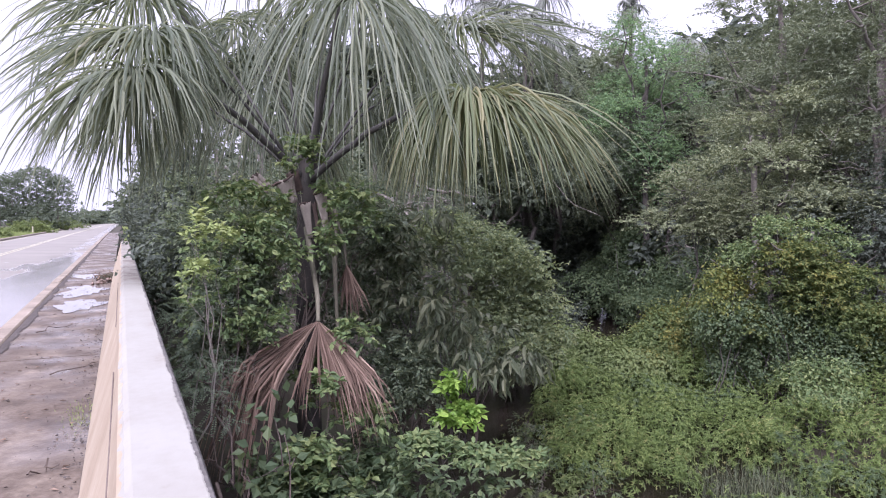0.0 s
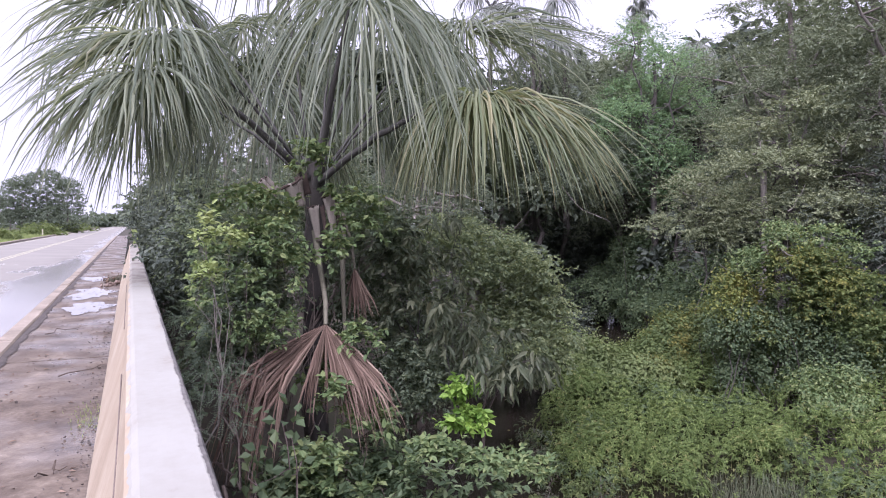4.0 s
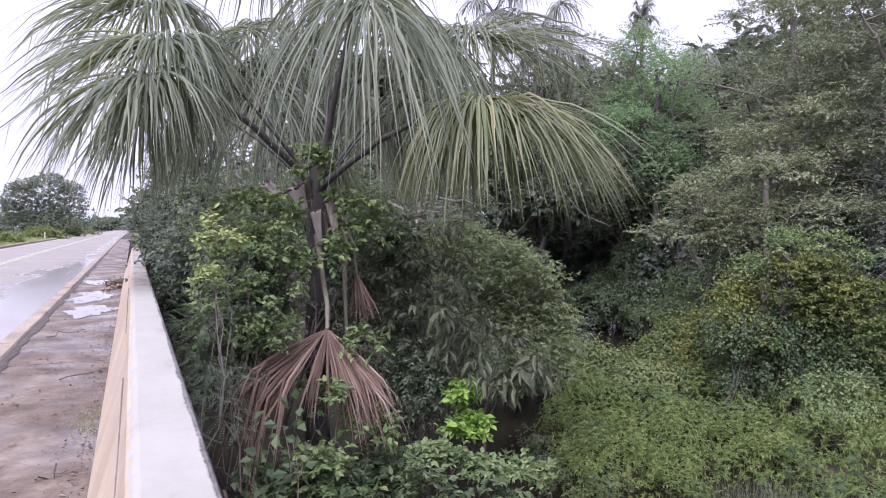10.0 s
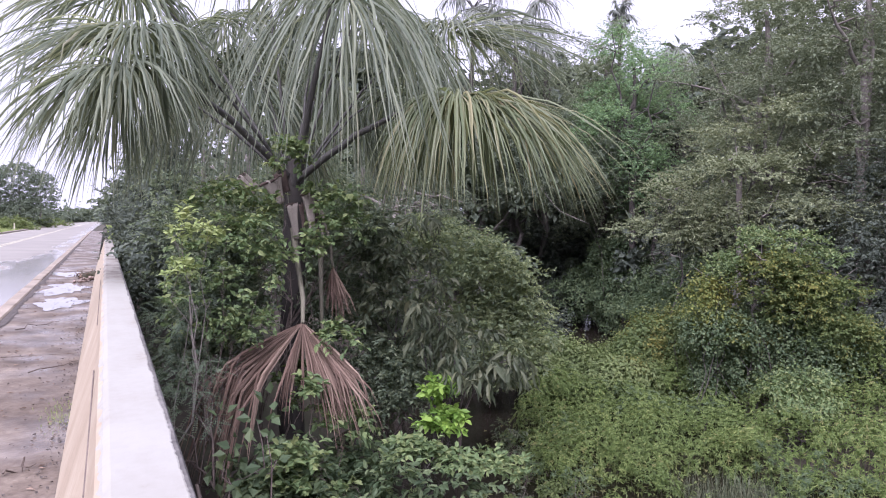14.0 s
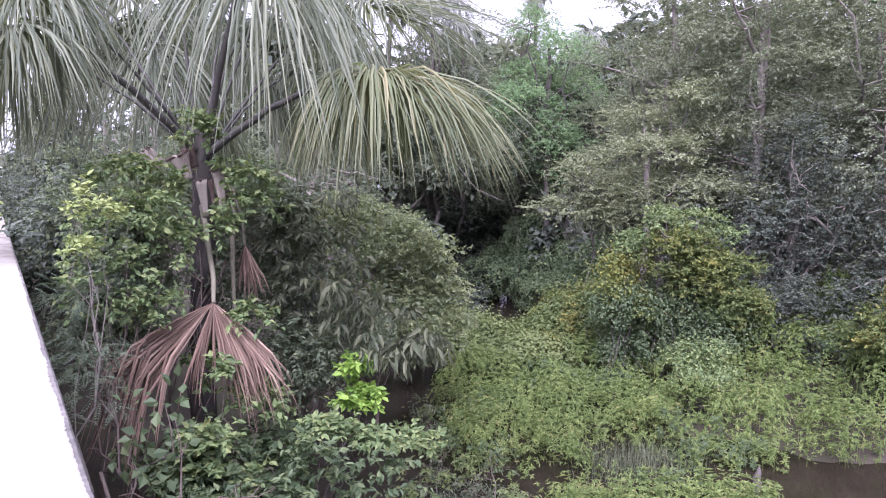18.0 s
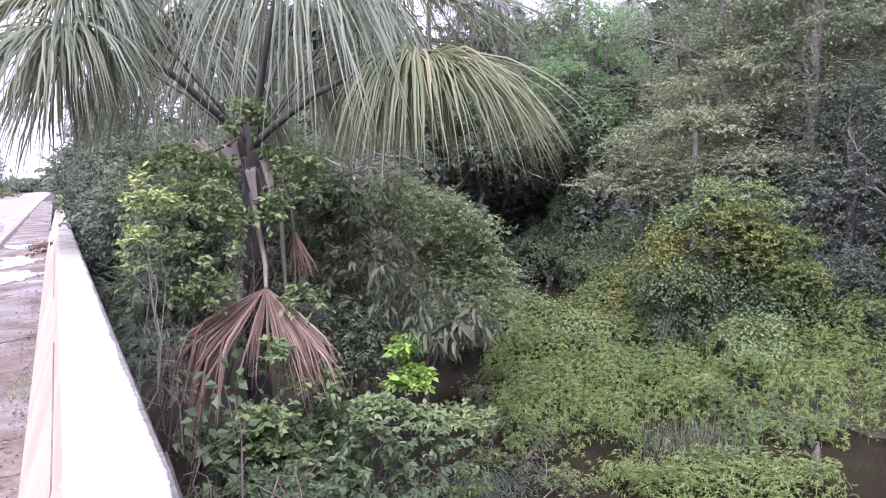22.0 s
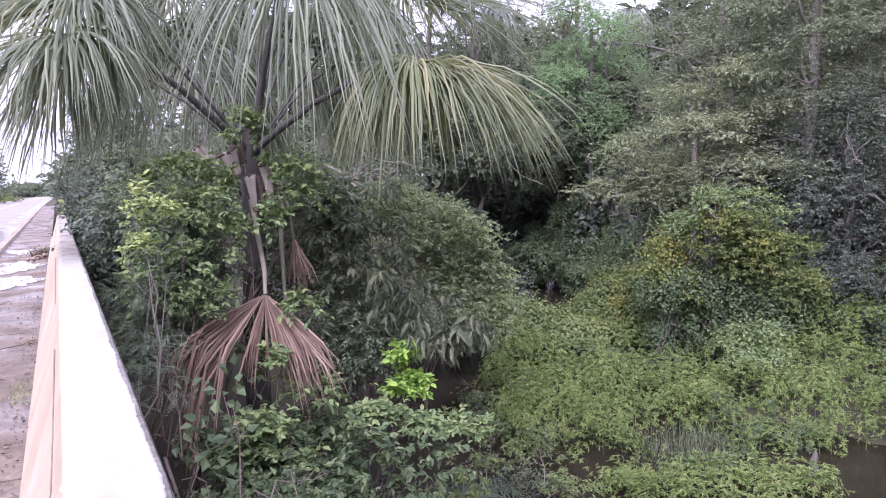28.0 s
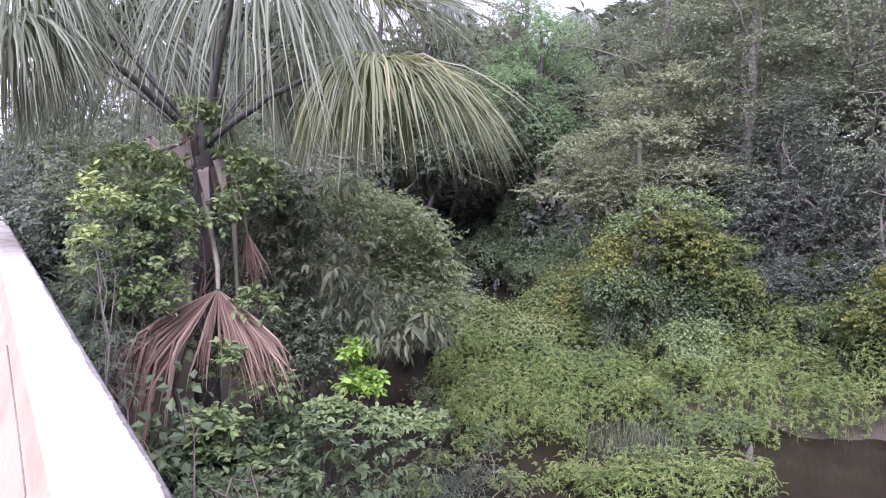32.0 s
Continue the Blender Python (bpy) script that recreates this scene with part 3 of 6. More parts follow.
strip("parapet_body", body_sec, PY, M["face"], parapet, "beige stained concrete body")


def top_sec(y):
    c, e = chip[yi[round(float(y), 4)]], chip2[yi[round(float(y), 4)]]
    return [(-0.018 + e, 0.926), (-0.004 + e * 0.5, 0.945), (0.014, 0.9585), (0.09, 0.9595), (0.170 - c, 0.9592), (0.174 - c, 0.9575), (0.170 - c, 0.954)]


strip("outer_edge", lambda y: [(0.150, 0.957), (0.183 - chip[yi[round(float(y), 4)]] * 0.5, 0.957), (0.1885, 0.948), (0.1885, 0.80)], PY, M["raw"], parapet, "dark chipped outer edge")
strip("lime_wash_top", top_sec, PY, M["lime_wash"], parapet, "bright white lime wash")

for nm, pts in (("crack", [(-0.049, 3.9, 0.80), (-0.050, 3.2, 0.79), (-0.051, 2.6, 0.782), (-0.054, 2.05, 0.77), (-0.085, 1.85, 0.66), (-0.12, 1.7, 0.54), (-0.15, 1.6, 0.43)]), ("crack", [(-0.047, 9.5, 0.80), (-0.048, 8.2, 0.796), (-0.047, 7.0, 0.80), (-0.049, 5.6, 0.794)])):
    piece(nm, mesh_of(nm, *tube(pts, [0.0035] * len(pts), 5), M["twig"], True), parapet, "fine dark crack")


def puddle(label, cx, cy, rx, ry, z, seed):
    """A shallow pool with an uneven rim."""
    rg = np.random.default_rng(seed)
    a = np.linspace(0, 2 * np.pi, 72, endpoint=False)
    k = 1 + sum(rg.uniform(0.1, 0.34) / m ** 0.5 * np.sin(a * m + rg.uniform(0, 6.28)) for m in (2, 3, 4, 6, 9, 14))
    rim = np.stack([cx + np.cos(a) * rx * k, cy + np.sin(a) * ry * k, np.full(72, z)], -1)
    v = np.concatenate([rim, rim * (1, 1, 0) + (0, 0, z - 0.004)])
    i = np.arange(72)
    j = (i + 1) % 72
    ob = piece("puddle", mesh_of("puddle", v, [i[None], np.stack([i, i + 72, j + 72, j], -1)], M["puddle"]))
    tagged(ob, label, "puddle", "rain puddles")


for cx, cy, rx, ry, sd in ((-0.66, 13.0, 0.36, 0.8, 12), (-0.72, 15.6, 0.42, 1.0, 13), (-0.8, 19.5, 0.3, 0.9, 14)):
    puddle("shallow rain puddle on the concrete walkway", cx, cy, rx, ry, 0.1555, sd)

# dark dirt gathered between kerb and slabs
drng = np.random.default_rng(31)
DY = np.arange(-8, 44, 0.07)
dirt_edge = {round(float(y), 3): -1.185 + e for y, e in zip(DY, np.convolve(drng.normal(0, 1, len(DY)), np.ones(6) / 6, "same") * 0.05)}
ob = strip("gutter_dirt", lambda y: [(-1.268, 0.12), (-1.266, 0.158), (dirt_edge[round(float(y), 3)] - 0.02, 0.1585), (dirt_edge[round(float(y), 3)], 0.1535)], DY, M["gutter"])
tagged(ob, "dark damp dirt along the foot of the kerb", "dirt", kind="structure")


# ---- plants: builders ----


def woody(kind, label, category, base, lobes, leaf, seed, trunk_r=0.06, bark="bark", n=80, size=(0.25, 0.6), per=4, leaves_per=7, ll=0.1, lw=0.045,
          droop=0.2, flat=0.55, shape="kite", shell=0.5, gap=-0.45, limbs=6, stem_top=None, fork=None, style="leaf", group="", twig_bare=0, low=-0.6, inner=0, lift=0.8, curl=0.15, lumps=0):
    """A tree or shrub: trunk, limbs into its lobes, and a crown of leafy clumps."""
    rng = np.random.default_rng(seed)
    base = np.asarray(base, float)
    lobes = np.asarray(lobes, float)
    if lumps:
        big = np.repeat(lobes, lumps, 0)
        k = rng.uniform(0.32, 0.62, (len(big), 1))
        big[:, :3] += ball(rng, len(big)) * big[:, 3:6] * (1.08 - k)
        big[:, 3:6] *= k * rng.uniform(0.8, 1.25, (len(big), 3))
        lobes = np.concatenate([lobes * np.array((1, 1, 1, 0.7, 0.7, 0.7)), big])
    root = thing(kind, tuple(base), label, category, group)
    mid = lobes[:, :3].mean(0)
    top = np.array(stem_top, float) if stem_top is not None else base + (mid - base) * 0.85
    foot = base - UP * 0.25
    path = bend(foot, top, 0, 9, rng, 0.05 + 0.012 * np.linalg.norm(top - base))
    v, q = tube(path, np.linspace(trunk_r * 1.25, trunk_r * 0.45, 9), 8)
    piece("trunk", mesh_of("trunk", v, q, M[bark], True), root)
    order = rng.permutation(len(lobes))
    for i in range(limbs):
        lo = lobes[order[i % len(lobes)]]
        s = rng.uniform(0.45 if fork is None else fork, 0.98)
        start = path[min(8, int(s * 8))]
        end = lo[:3] + ball(rng, 1)[0] * lo[3:6] * 0.75
        p = bend(start, end, 0.1 * np.linalg.norm(end - start) * rng.uniform(-0.3, 1), 7, rng, 0.03 + 0.02 * np.linalg.norm(end - start))
        bits = [tube(p, np.linspace(trunk_r * 0.5, trunk_r * 0.12, 7), 5)]
        for _ in range(4):
            k = rng.integers(2, 6)
            e = p[k] + ball(rng, 1)[0] * lo[3:6] * rng.uniform(0.5, 0.9)
            bits.append(tube(bend(p[k], e, 0.05, 5, rng, 0.05), np.linspace(trunk_r * 0.22, trunk_r * 0.06, 5), 4))
        piece("branch", mesh_of("branch", *join(bits), M[bark], True), root)
    c, r, d = clumps(rng, lobes, n, shell, low, flat, size, gap)
    st, wy, ln = twigs(rng, c, r, d, per, flat, droop * 0.6)
    if style == "pinnate":
        v, f = pinnate(rng, st, wy, ln, leaves_per, ll * 5, 9, ll, lw, droop)
    else:
        v, f = leafy(rng, st, wy, ln, leaves_per, ll, lw, droop, shape, lift, curl)
    if inner:
        c2 = lobes[rng.choice(len(lobes), inner)]
        dd = ball(rng, inner)
        p2 = c2[:, :3] + dd * c2[:, 3:6] * rng.uniform(0.2, 0.75, (inner, 1))
        v2, f2 = leaves(p2, dd + rng.normal(0, 0.6, dd.shape), UP + rng.normal(0, 0.7, dd.shape), ll * 1.6 * np.ones(inner), lw * 2.2 * np.ones(inner))
        v, f = join([(v, f), (v2, f2)])
    piece("crown", mesh_of("crown", v, f, M[leaf]), root)
    if twig_bare:
        for _ in range(twig_bare):
            bits = []
            lo = lobes[rng.integers(len(lobes))]
            a = lo[:3] + ball(rng, 1)[0] * lo[3:6] * 0.95
            b = a + ball(rng, 1)[0] * np.array((1, 1, 0.7)) * rng.uniform(0.5, 1.3)
            bits.append(tube(bend(a, b, -0.1, 6, rng, 0.05), np.linspace(0.02, 0.006, 6), 4))
            for _ in range(2):
                e = a + (b - a) * rng.uniform(0.3, 0.8)
                bits.append(tube(bend(e, e + ball(rng, 1)[0] * 0.4, 0, 4, rng, 0.03), np.linspace(0.011, 0.004, 4), 4))
            piece("bare_twig", mesh_of("bare_twig", *join(bits), M["bark"], True), root, "pale leafless twig")
    return root


def blade(rng, hub, out, n, reach, width, span=165, droop=2.0, segs=10, ragged=0.0):
    """A costapalmate fan: narrow segments leave a short curved midrib all round, run out straight and arch over at their ends."""
    out = unit(np.asarray(out, float))
    side = unit(np.cross(out, UP))
    face = np.cross(side, out)
    ang = np.radians(np.linspace(-span, span, n) + rng.normal(0, 2.2, n))
    u = 0.5 + 0.5 * np.cos(ang)[:, None]
    foot = np.asarray(hub, float)[None] + out[None] * 0.2 * reach * u - UP * 0.05 * reach * u ** 2
    d0 = unit(out[None] * np.cos(ang)[:, None] + side[None] * np.sin(ang)[:, None] + face[None] * rng.uniform(-0.05, 0.3, (n, 1)) + rng.normal(0, 0.07, (n, 3)))
    ln = reach * (0.86 + 0.14 * np.cos(ang)) * rng.uniform(0.78, 1.08, n)
    k = droop * (1.3 - 0.5 * np.cos(ang))[:, None] * rng.uniform(0.65, 1.35, (n, 1))
    snap = np.where(rng.random(n) < 0.16, rng.uniform(0.5, 0.85, n), 2.0)[:, None]
    pts, dirs = [foot], [d0]
    for i in range(segs):
        s = (i + 0.5) / segs
        fall = k * s ** 1.1 + np.where(s > snap, 3.5, 0.0)
        d = unit(d0 - UP * fall + rng.normal(0, ragged, (n, 3)))
        pts.append(pts[-1] + d * (ln / segs)[:, None])
        dirs.append(d)
    P, D = np.stack(pts, 1), np.stack(dirs, 1)
    s = np.linspace(0, 1, segs + 1)
    w = width * (0.4 + 0.6 * np.minimum(1, s / 0.2)) * np.where(s > 0.55, np.maximum(0.05, 1 - (s - 0.55) / 0.45), 1)
    w = w[None, :, None] * rng.uniform(0.7, 1.3, (n, 1, 1))
    ref = unit(np.cross(D, np.repeat(unit(np.cross(d0, UP + 0.01))[:, None], segs + 1, 1)))
    turn = rng.normal(0, 0.5, (n, 1, 1)) + s[None, :, None] * rng.normal(0, 0.9, (n, 1, 1))
    sd = unit(np.cross(D, ref))
    nn = np.cross(sd, D)
    sd, nn = sd * np.cos(turn) + nn * np.sin(turn), nn * np.cos(turn) - sd * np.sin(turn)
    v = np.stack([P + sd * w / 2 + nn * w * 0.24, P, P - sd * w / 2 + nn * w * 0.24], 2).reshape(-1, 3)
    k = 3 * (segs + 1)
    i0 = (np.arange(n) * k)[:, None, None] + (np.arange(segs) * 3)[None, :, None]
    q = np.concatenate([(i0 + np.array([[[0, 1, 4, 3]]])).reshape(-1, 4), (i0 + np.array([[[1, 2, 5, 4]]])).reshape(-1, 4)])
    return v, q


def withered(rng, hub, n, ways, length, width, bend_at, fall, segs=11):
    """Stiff dead segments that fan out from the hub, fold over at a weak place and hang."""
    hub = np.asarray(hub, float)
    k = np.linspace(0, 1, n)[:, None]
    a, b = np.asarray(ways[0], float), np.asarray(ways[1], float)
    d0 = unit(a * (1 - k) + b * k + rng.normal(0, 0.05, (n, 3)))
    ln = rng.uniform(*length, n)
    fold = rng.uniform(*bend_at, (n, 1))
    pts, dirs = [np.repeat(hub[None], n, 0) + d0 * 0.01], [d0]
    sway = rng.normal(0, 0.16, (n, 3)) * np.array((1, 1, 0))
    for i in range(segs):
        s = (i + 0.5) / segs
        d = unit(d0 * 1.0 - UP * (0.12 * s + fall * np.clip((s - fold) / 0.12, 0, 1)) + sway * s + rng.normal(0, 0.03, (n, 3)))
        pts.append(pts[-1] + d * (ln / segs)[:, None])
        dirs.append(d)
    P, D = np.stack(pts, 1), np.stack(dirs, 1)
    s = np.linspace(0, 1, segs + 1)
    w = width * (0.25 + 0.75 * np.minimum(1, s / 0.3)) * np.where(s > 0.5, np.maximum(0.08, 1 - (s - 0.5) / 0.5), 1)
    w = w[None, :, None] * rng.uniform(0.6, 1.4, (n, 1, 1))
    sd = unit(np.cross(D, np.array((0.35, 0.9, 0.1)) + rng.normal(0, 0.3, (n, 1, 3))))
    nn = np.cross(sd, D)
    v = np.stack([P + sd * w / 2 + nn * w * 0.35, P, P - sd * w / 2 + nn * w * 0.35], 2).reshape(-1, 3)
    m = 3 * (segs + 1)
    i0 = (np.arange(n) * m)[:, None, None] + (np.arange(segs) * 3)[None, :, None]
    q = np.concatenate([(i0 + np.array([[[0, 1, 4, 3]]])).reshape(-1, 4), (i0 + np.array([[[1, 2, 5, 4]]])).reshape(-1, 4)])
    return v, q


def dead_frond(rng, palm, path, stalk_r, lobes):
    """A hanging dead leaf: a grey stalk and the folded lobes of its fan."""
    path = np.asarray(path, float)
    u = np.linspace(0, len(path) - 1, 14)
    p = np.stack([np.interp(u, range(len(path)), path[:, i]) for i in range(3)], -1)
    v, q = tube(p, np.linspace(stalk_r, stalk_r * 0.62, 14), 7)
    fr = piece("dead_frond", mesh_of("petiole", v, q, M["dead_stalk"], True), palm, "withered reddish-brown hanging frond")
    for args in lobes:
        b = new("blade", mesh_of("blade", *withered(rng, path[-1], *args), M["dead"]))
        b.parent = fr
        b.location = (0, 0, 0)


def frond(rng, palm, root, hub, bow, n, reach, width, mat, stalk="petiole", stalk_r=0.04, span=165, droop=2.0, out=None, ragged=0.0, label="", name="frond", sides=7):
    root, hub = np.asarray(root, float), np.asarray(hub, float)
    p = bend(root, hub, bow, 12, rng, 0.008)
    v, q = tube(p, np.linspace(stalk_r, stalk_r * 0.45, 12), sides)
    fr = piece(name, mesh_of("petiole", v, q, M[stalk], True), palm, label)
    o = out if out is not None else p[-1] - p[-3]
    v, q = blade(rng, hub, o, n, reach, width, span, droop, ragged=ragged)
    me = mesh_of("blade", v, q, M[mat])
    b = new("blade", me)
    b.parent = fr
    b.location = (0, 0, 0)
    return fr


def herb_stems(rng, x, y, z0, h, whorls, ll, lw, lean=0.36, star=6):
    """Upright stems with narrow leaves in star-like whorls, closest towards the tip."""
    n = len(x)
    foot = np.stack([x, y, z0], -1)
    way = unit(np.stack([rng.normal(0, lean, n), rng.normal(0, lean, n), np.ones(n)], -1))
    drop = np.arange(whorls)[None] ** 1.15 * rng.uniform(0.07, 0.13, (n, 1)) + rng.uniform(0, 0.03, (n, whorls))
    s = np.maximum(h[:, None] - drop, 0.08)
    p = foot[:, None] + way[:, None] * s[..., None]
    p = np.repeat(p.reshape(-1, 3), star, 0)
    m = n * whorls
    ang = ((np.arange(star) * 6.283 / star)[None] + rng.uniform(0, 6.28, (m, 1))).ravel() + rng.normal(0, 0.25, m * star)
    rise = np.repeat(np.tile(np.linspace(0.42, -0.25, whorls), n), star) + rng.normal(0, 0.38, m * star)
    axis = np.stack([np.cos(ang), np.sin(ang), rise], -1)
    nor = np.stack([-np.cos(ang) * 0.4, -np.sin(ang) * 0.4, np.ones(m * star)], -1) + rng.normal(0, 0.25, (m * star, 3))
    k = rng.uniform(0.65, 1.2, m * star) * np.repeat(np.tile(np.linspace(0.75, 1.15, whorls), n), star)
    lv, lf = leaves(p, axis, nor, ll * k, lw * k, "kite", 0.3)
    top = foot + way * h[:, None]
    sd = unit(np.cross(way, rng.normal(size=(n, 3)))) * 0.005
    sv = np.stack([foot - sd, foot + sd, top], 1).reshape(-1, 3)
    sf = np.arange(n * 3).reshape(-1, 3)
    return join([(lv, lf), (sv, sf)])


def leaf_mat_over(name, label, category, lobes, leaf, seed, n, ll, lw, parent=None, gap=-1.5, shell=0.14, hang=0.35):
    """Creepers that cover a mound: leaves close over the lobes' skins, hanging shoots below."""
    rng = np.random.default_rng(seed)
    lobes = np.asarray(lobes, float)
    c, r, d = clumps(rng, lobes, n, shell, -0.35, 1, (0.12, 0.3), gap)
    c = c + d * (wave(c, 1.5, seed) * 0.24 + wave(c, 4.1, seed + 2) * 0.12)[:, None]
    st = np.repeat(c, 3, 0) + rng.normal(0, 0.07, (len(c) * 3, 3))
    nor = np.repeat(d, 3, 0) + UP * 0.5
    ax = np.cross(nor, ball(rng, len(st))) - UP * hang
    k = rng.uniform(0.6, 1.3, len(st))
    v, f = leaves(st, ax, nor + rng.normal(0, 0.35, nor.shape), ll * k, lw * k)
    pick = rng.choice(len(c), len(c) // 14)
    v2, f2 = leafy(rng, c[pick], unit(d[pick] * 0.5 + UP * 0.7 + rng.normal(0, 0.5, (len(pick), 3))), rng.uniform(0.2, 0.55, len(pick)), 8, ll, lw, 0.15)
    v, f = join([(v, f), (v2, f2)])
    root = thing(name, (lobes[0, 0], lobes[0, 1], float(ground_z(lobes[0, 0], lobes[0, 1]))), label, category)
    piece("creeper", mesh_of("creeper", v, f, M[leaf]), root)
    for _ in range(10):
        lo = lobes[rng.integers(len(lobes))]
        a = np.array((lo[0] + rng.normal(0, 0.2), lo[1] + rng.normal(0, 0.2), float(ground_z(lo[0], lo[1])) - 0.1))
        b = lo[:3] + ball(rng, 1)[0] * lo[3:6] * 0.9
        piece("stem", mesh_of("stem", *tube(bend(a, b, 0.1, 7, rng, 0.12), np.linspace(0.016, 0.005, 7), 5), M["dark_bark"], True), root, "thin brown stem")
    return root


# ---- the large palm beside the bridge ----
rng = np.random.default_rng(21)
PALM = np.array((2.15, 8.6, -1.75))
palm = thing("palm_tree", tuple(PALM), "large green fan palm with drooping fronds and dead hanging leaves", "palm tree")
tp = bend(PALM - UP * 0.4, (2.12, 8.55, 2.35), 0, 14, rng, 0.02)
rad = np.linspace(0.17, 0.13, 14) * (1 + 0.12 * np.sin(np.arange(14) * 2.1))
v, q = tube(tp, rad, 12)
piece("trunk", mesh_of("trunk", v, q, M["palm_trunk"], True), palm, "dark fibrous trunk")


def sheath(a, b, w0, w1, thick, facing, mat="sheath"):
    """A cut leaf base: a curved shield wrapped round the trunk."""
    a, b, facing = np.asarray(a, float), np.asarray(b, float), unit(np.asarray(facing, float))
    side = unit(np.cross(b - a, facing))
    rows = []
    for i in range(9):
        s = i / 8
        c = a + (b - a) * s
        w = w0 + (w1 - w0) * s ** 1.4
        for u in np.linspace(-1, 1, 9):
            rows.append(c + side * u * w / 2 - facing * (u * u) * w * 0.07 + (UP * (0.012 * math.sin(u * 3 + a[0] * 9) + 0.012 * math.sin(u * 17 + a[1] * 7)) * (i == 8)))
    top = np.array(rows)
    v = np.concatenate([top, top - facing * thick])
    i = (np.arange(8) * 9)[:, None] + np.arange(8)[None]
    q = np.stack([i, i + 1, i + 10, i + 9], -1).reshape(-1, 4)
    rim = [(k, k + 1) for k in range(8)] + [(8 + 9 * k, 17 + 9 * k) for k in range(8)] + [(80 - k, 79 - k) for k in range(8)] + [(72 - 9 * k, 63 - 9 * k) for k in range(8)]
    wall = np.array([(m, k, k + 81, m + 81) for k, m in rim])
    return mesh_of("sheath", v, [q, q[:, ::-1] + 81, wall], M[mat], True)


for a, b, w0, w1, f in (
    ((1.82, 7.87, 1.79), (1.69, 7.82, 2.05), 0.085, 0.250, (-0.15, -1, 0.25)),
    ((1.99, 7.83, 1.38), (1.92, 7.79, 1.78), 0.055, 0.130, (-0.1, -1, 0.12)),
    ((2.15, 7.68, 1.38), (2.07, 7.65, 1.9), 0.050, 0.150, (0.05, -1, 0.1)),
    ((2.27, 7.65, 1.34), (2.23, 7.64, 1.57), 0.025, 0.040, (0.5, -0.8, 0.1)),
    ((1.51, 7.88, 1.9), (1.33, 7.85, 2.06), 0.070, 0.100, (-0.4, -0.9, 0.4)),
    ((1.55, 7.89, 1.96), (1.39, 7.87, 2.1), 0.050, 0.060, (-0.4, -0.9, 0.2))):
    piece("sheath", sheath(a, b, w0, w1, 0.02, f), palm, "pale cut leaf base")
    rim = np.array([np.asarray(b) + unit(np.cross(np.asarray(b) - np.asarray(a), np.asarray(f, float))) * u * w1 * 0.54 - unit(np.asarray(f, float)) * (u * u * w1 * 0.07 + 0.01) for u in np.linspace(-1, 1, 9)])
    piece("torn_rim", mesh_of("torn_rim", *tube(rim + rng.normal(0, 0.009, rim.shape), np.full(9, 0.007 + 0.04 * w1), 5), M["rot"], True), palm, "dark torn edge")
for a, b, w0, w1, f in (
    ((2.07, 7.76, 1.4), (2.02, 7.77, 1.79), 0.030, 0.060, (0, -1, 0.1)),
    ((2.22, 7.71, 1.31), (2.18, 7.7, 1.83), 0.030, 0.055, (0.3, -1, 0.1)),
    ((1.88, 7.9, 1.92), (1.8, 7.91, 2.14), 0.100, 0.160, (-0.1, -1, 0.1))):
    piece("fibre_strip", sheath(a, b, w0, w1, 0.015, f, "rot"), palm, "dark brown rotten leaf base")

CROWN = np.array((2.1, 8.52, 2.15))
# hub, bow of the stalk, segments, reach, droop, material, way the blade faces
FRONT_FRONDS = [((0.34, 7.34, 3.13), 0.12, 200, 1.6, 2.5, "palm", (-0.75, -0.35, -0.2)),
                ((0.44, 7.65, 3.53), 0.15, 200, 1.7, 1.7, "palm", (-1, 0.35, -0.05)),
                ((0.25, 8.65, 3.21), 0.15, 150, 1.5, 3.0, "palm", (-0.3, -0.4, -0.5)),
                ((2.27, 7.18, 4.30), 0.10, 135, 2.45, 3.4, "palm", (-0.15, -0.8, -0.5)),
                ((3.03, 8.38, 4.60), 0.10, 150, 2.6, 3.2, "palm", (0.5, -0.6, -0.5)),
                ((3.16, 6.56, 2.94), 0.10, 290, 2.0, 2.7, "palm_old", (1, -0.45, 0.06)),
                ((1.78, 9.78, 3.91), 0.2, 200, 2.3, 3.2, "palm", (-0.1, -0.6, -0.5))]
REAR_FRONDS = [((1.63, 10.06, 4.51), 0.2, 150, 2.0, 2.6, "palm", (-0.3, -0.4, -0.3)),
               ((3.99, 8.54, 4.29), 0.2, 160, 2.1, 1.3, "palm", (1, -0.4, 0.0)),
               ((0.43, 8.99, 4.30), 0.25, 160, 1.75, 1.9, "palm", (-1, 0.1, 0.0)),
               ((2.75, 9.4, 5.2), 0.0, 120, 2.1, 2.2, "palm", (0.3, 0.3, 0.8)),
               ((1.6, 8.3, 5.3), 0.0, 120, 2.3, 2.2, "palm", (-0.25, -0.4, 0.6)),
               ((1.19, 9.92, 3.68), 0.15, 170, 2.0, 3.2, "palm", (-0.5, -0.2, -0.5)),
               ((2.97, 9.93, 3.86), 0.2, 180, 2.1, 3.0, "palm", (0.4, -0.2, -0.5)),
               ((3.72, 9.54, 3.44), 0.2, 160, 1.7, 3.0, "palm", (0.6, -0.2, -0.5)),
               ((2.44, 9.89, 3.15), 0.1, 150, 1.4, 3.0, "palm", (0.2, -0.2, -0.5))]
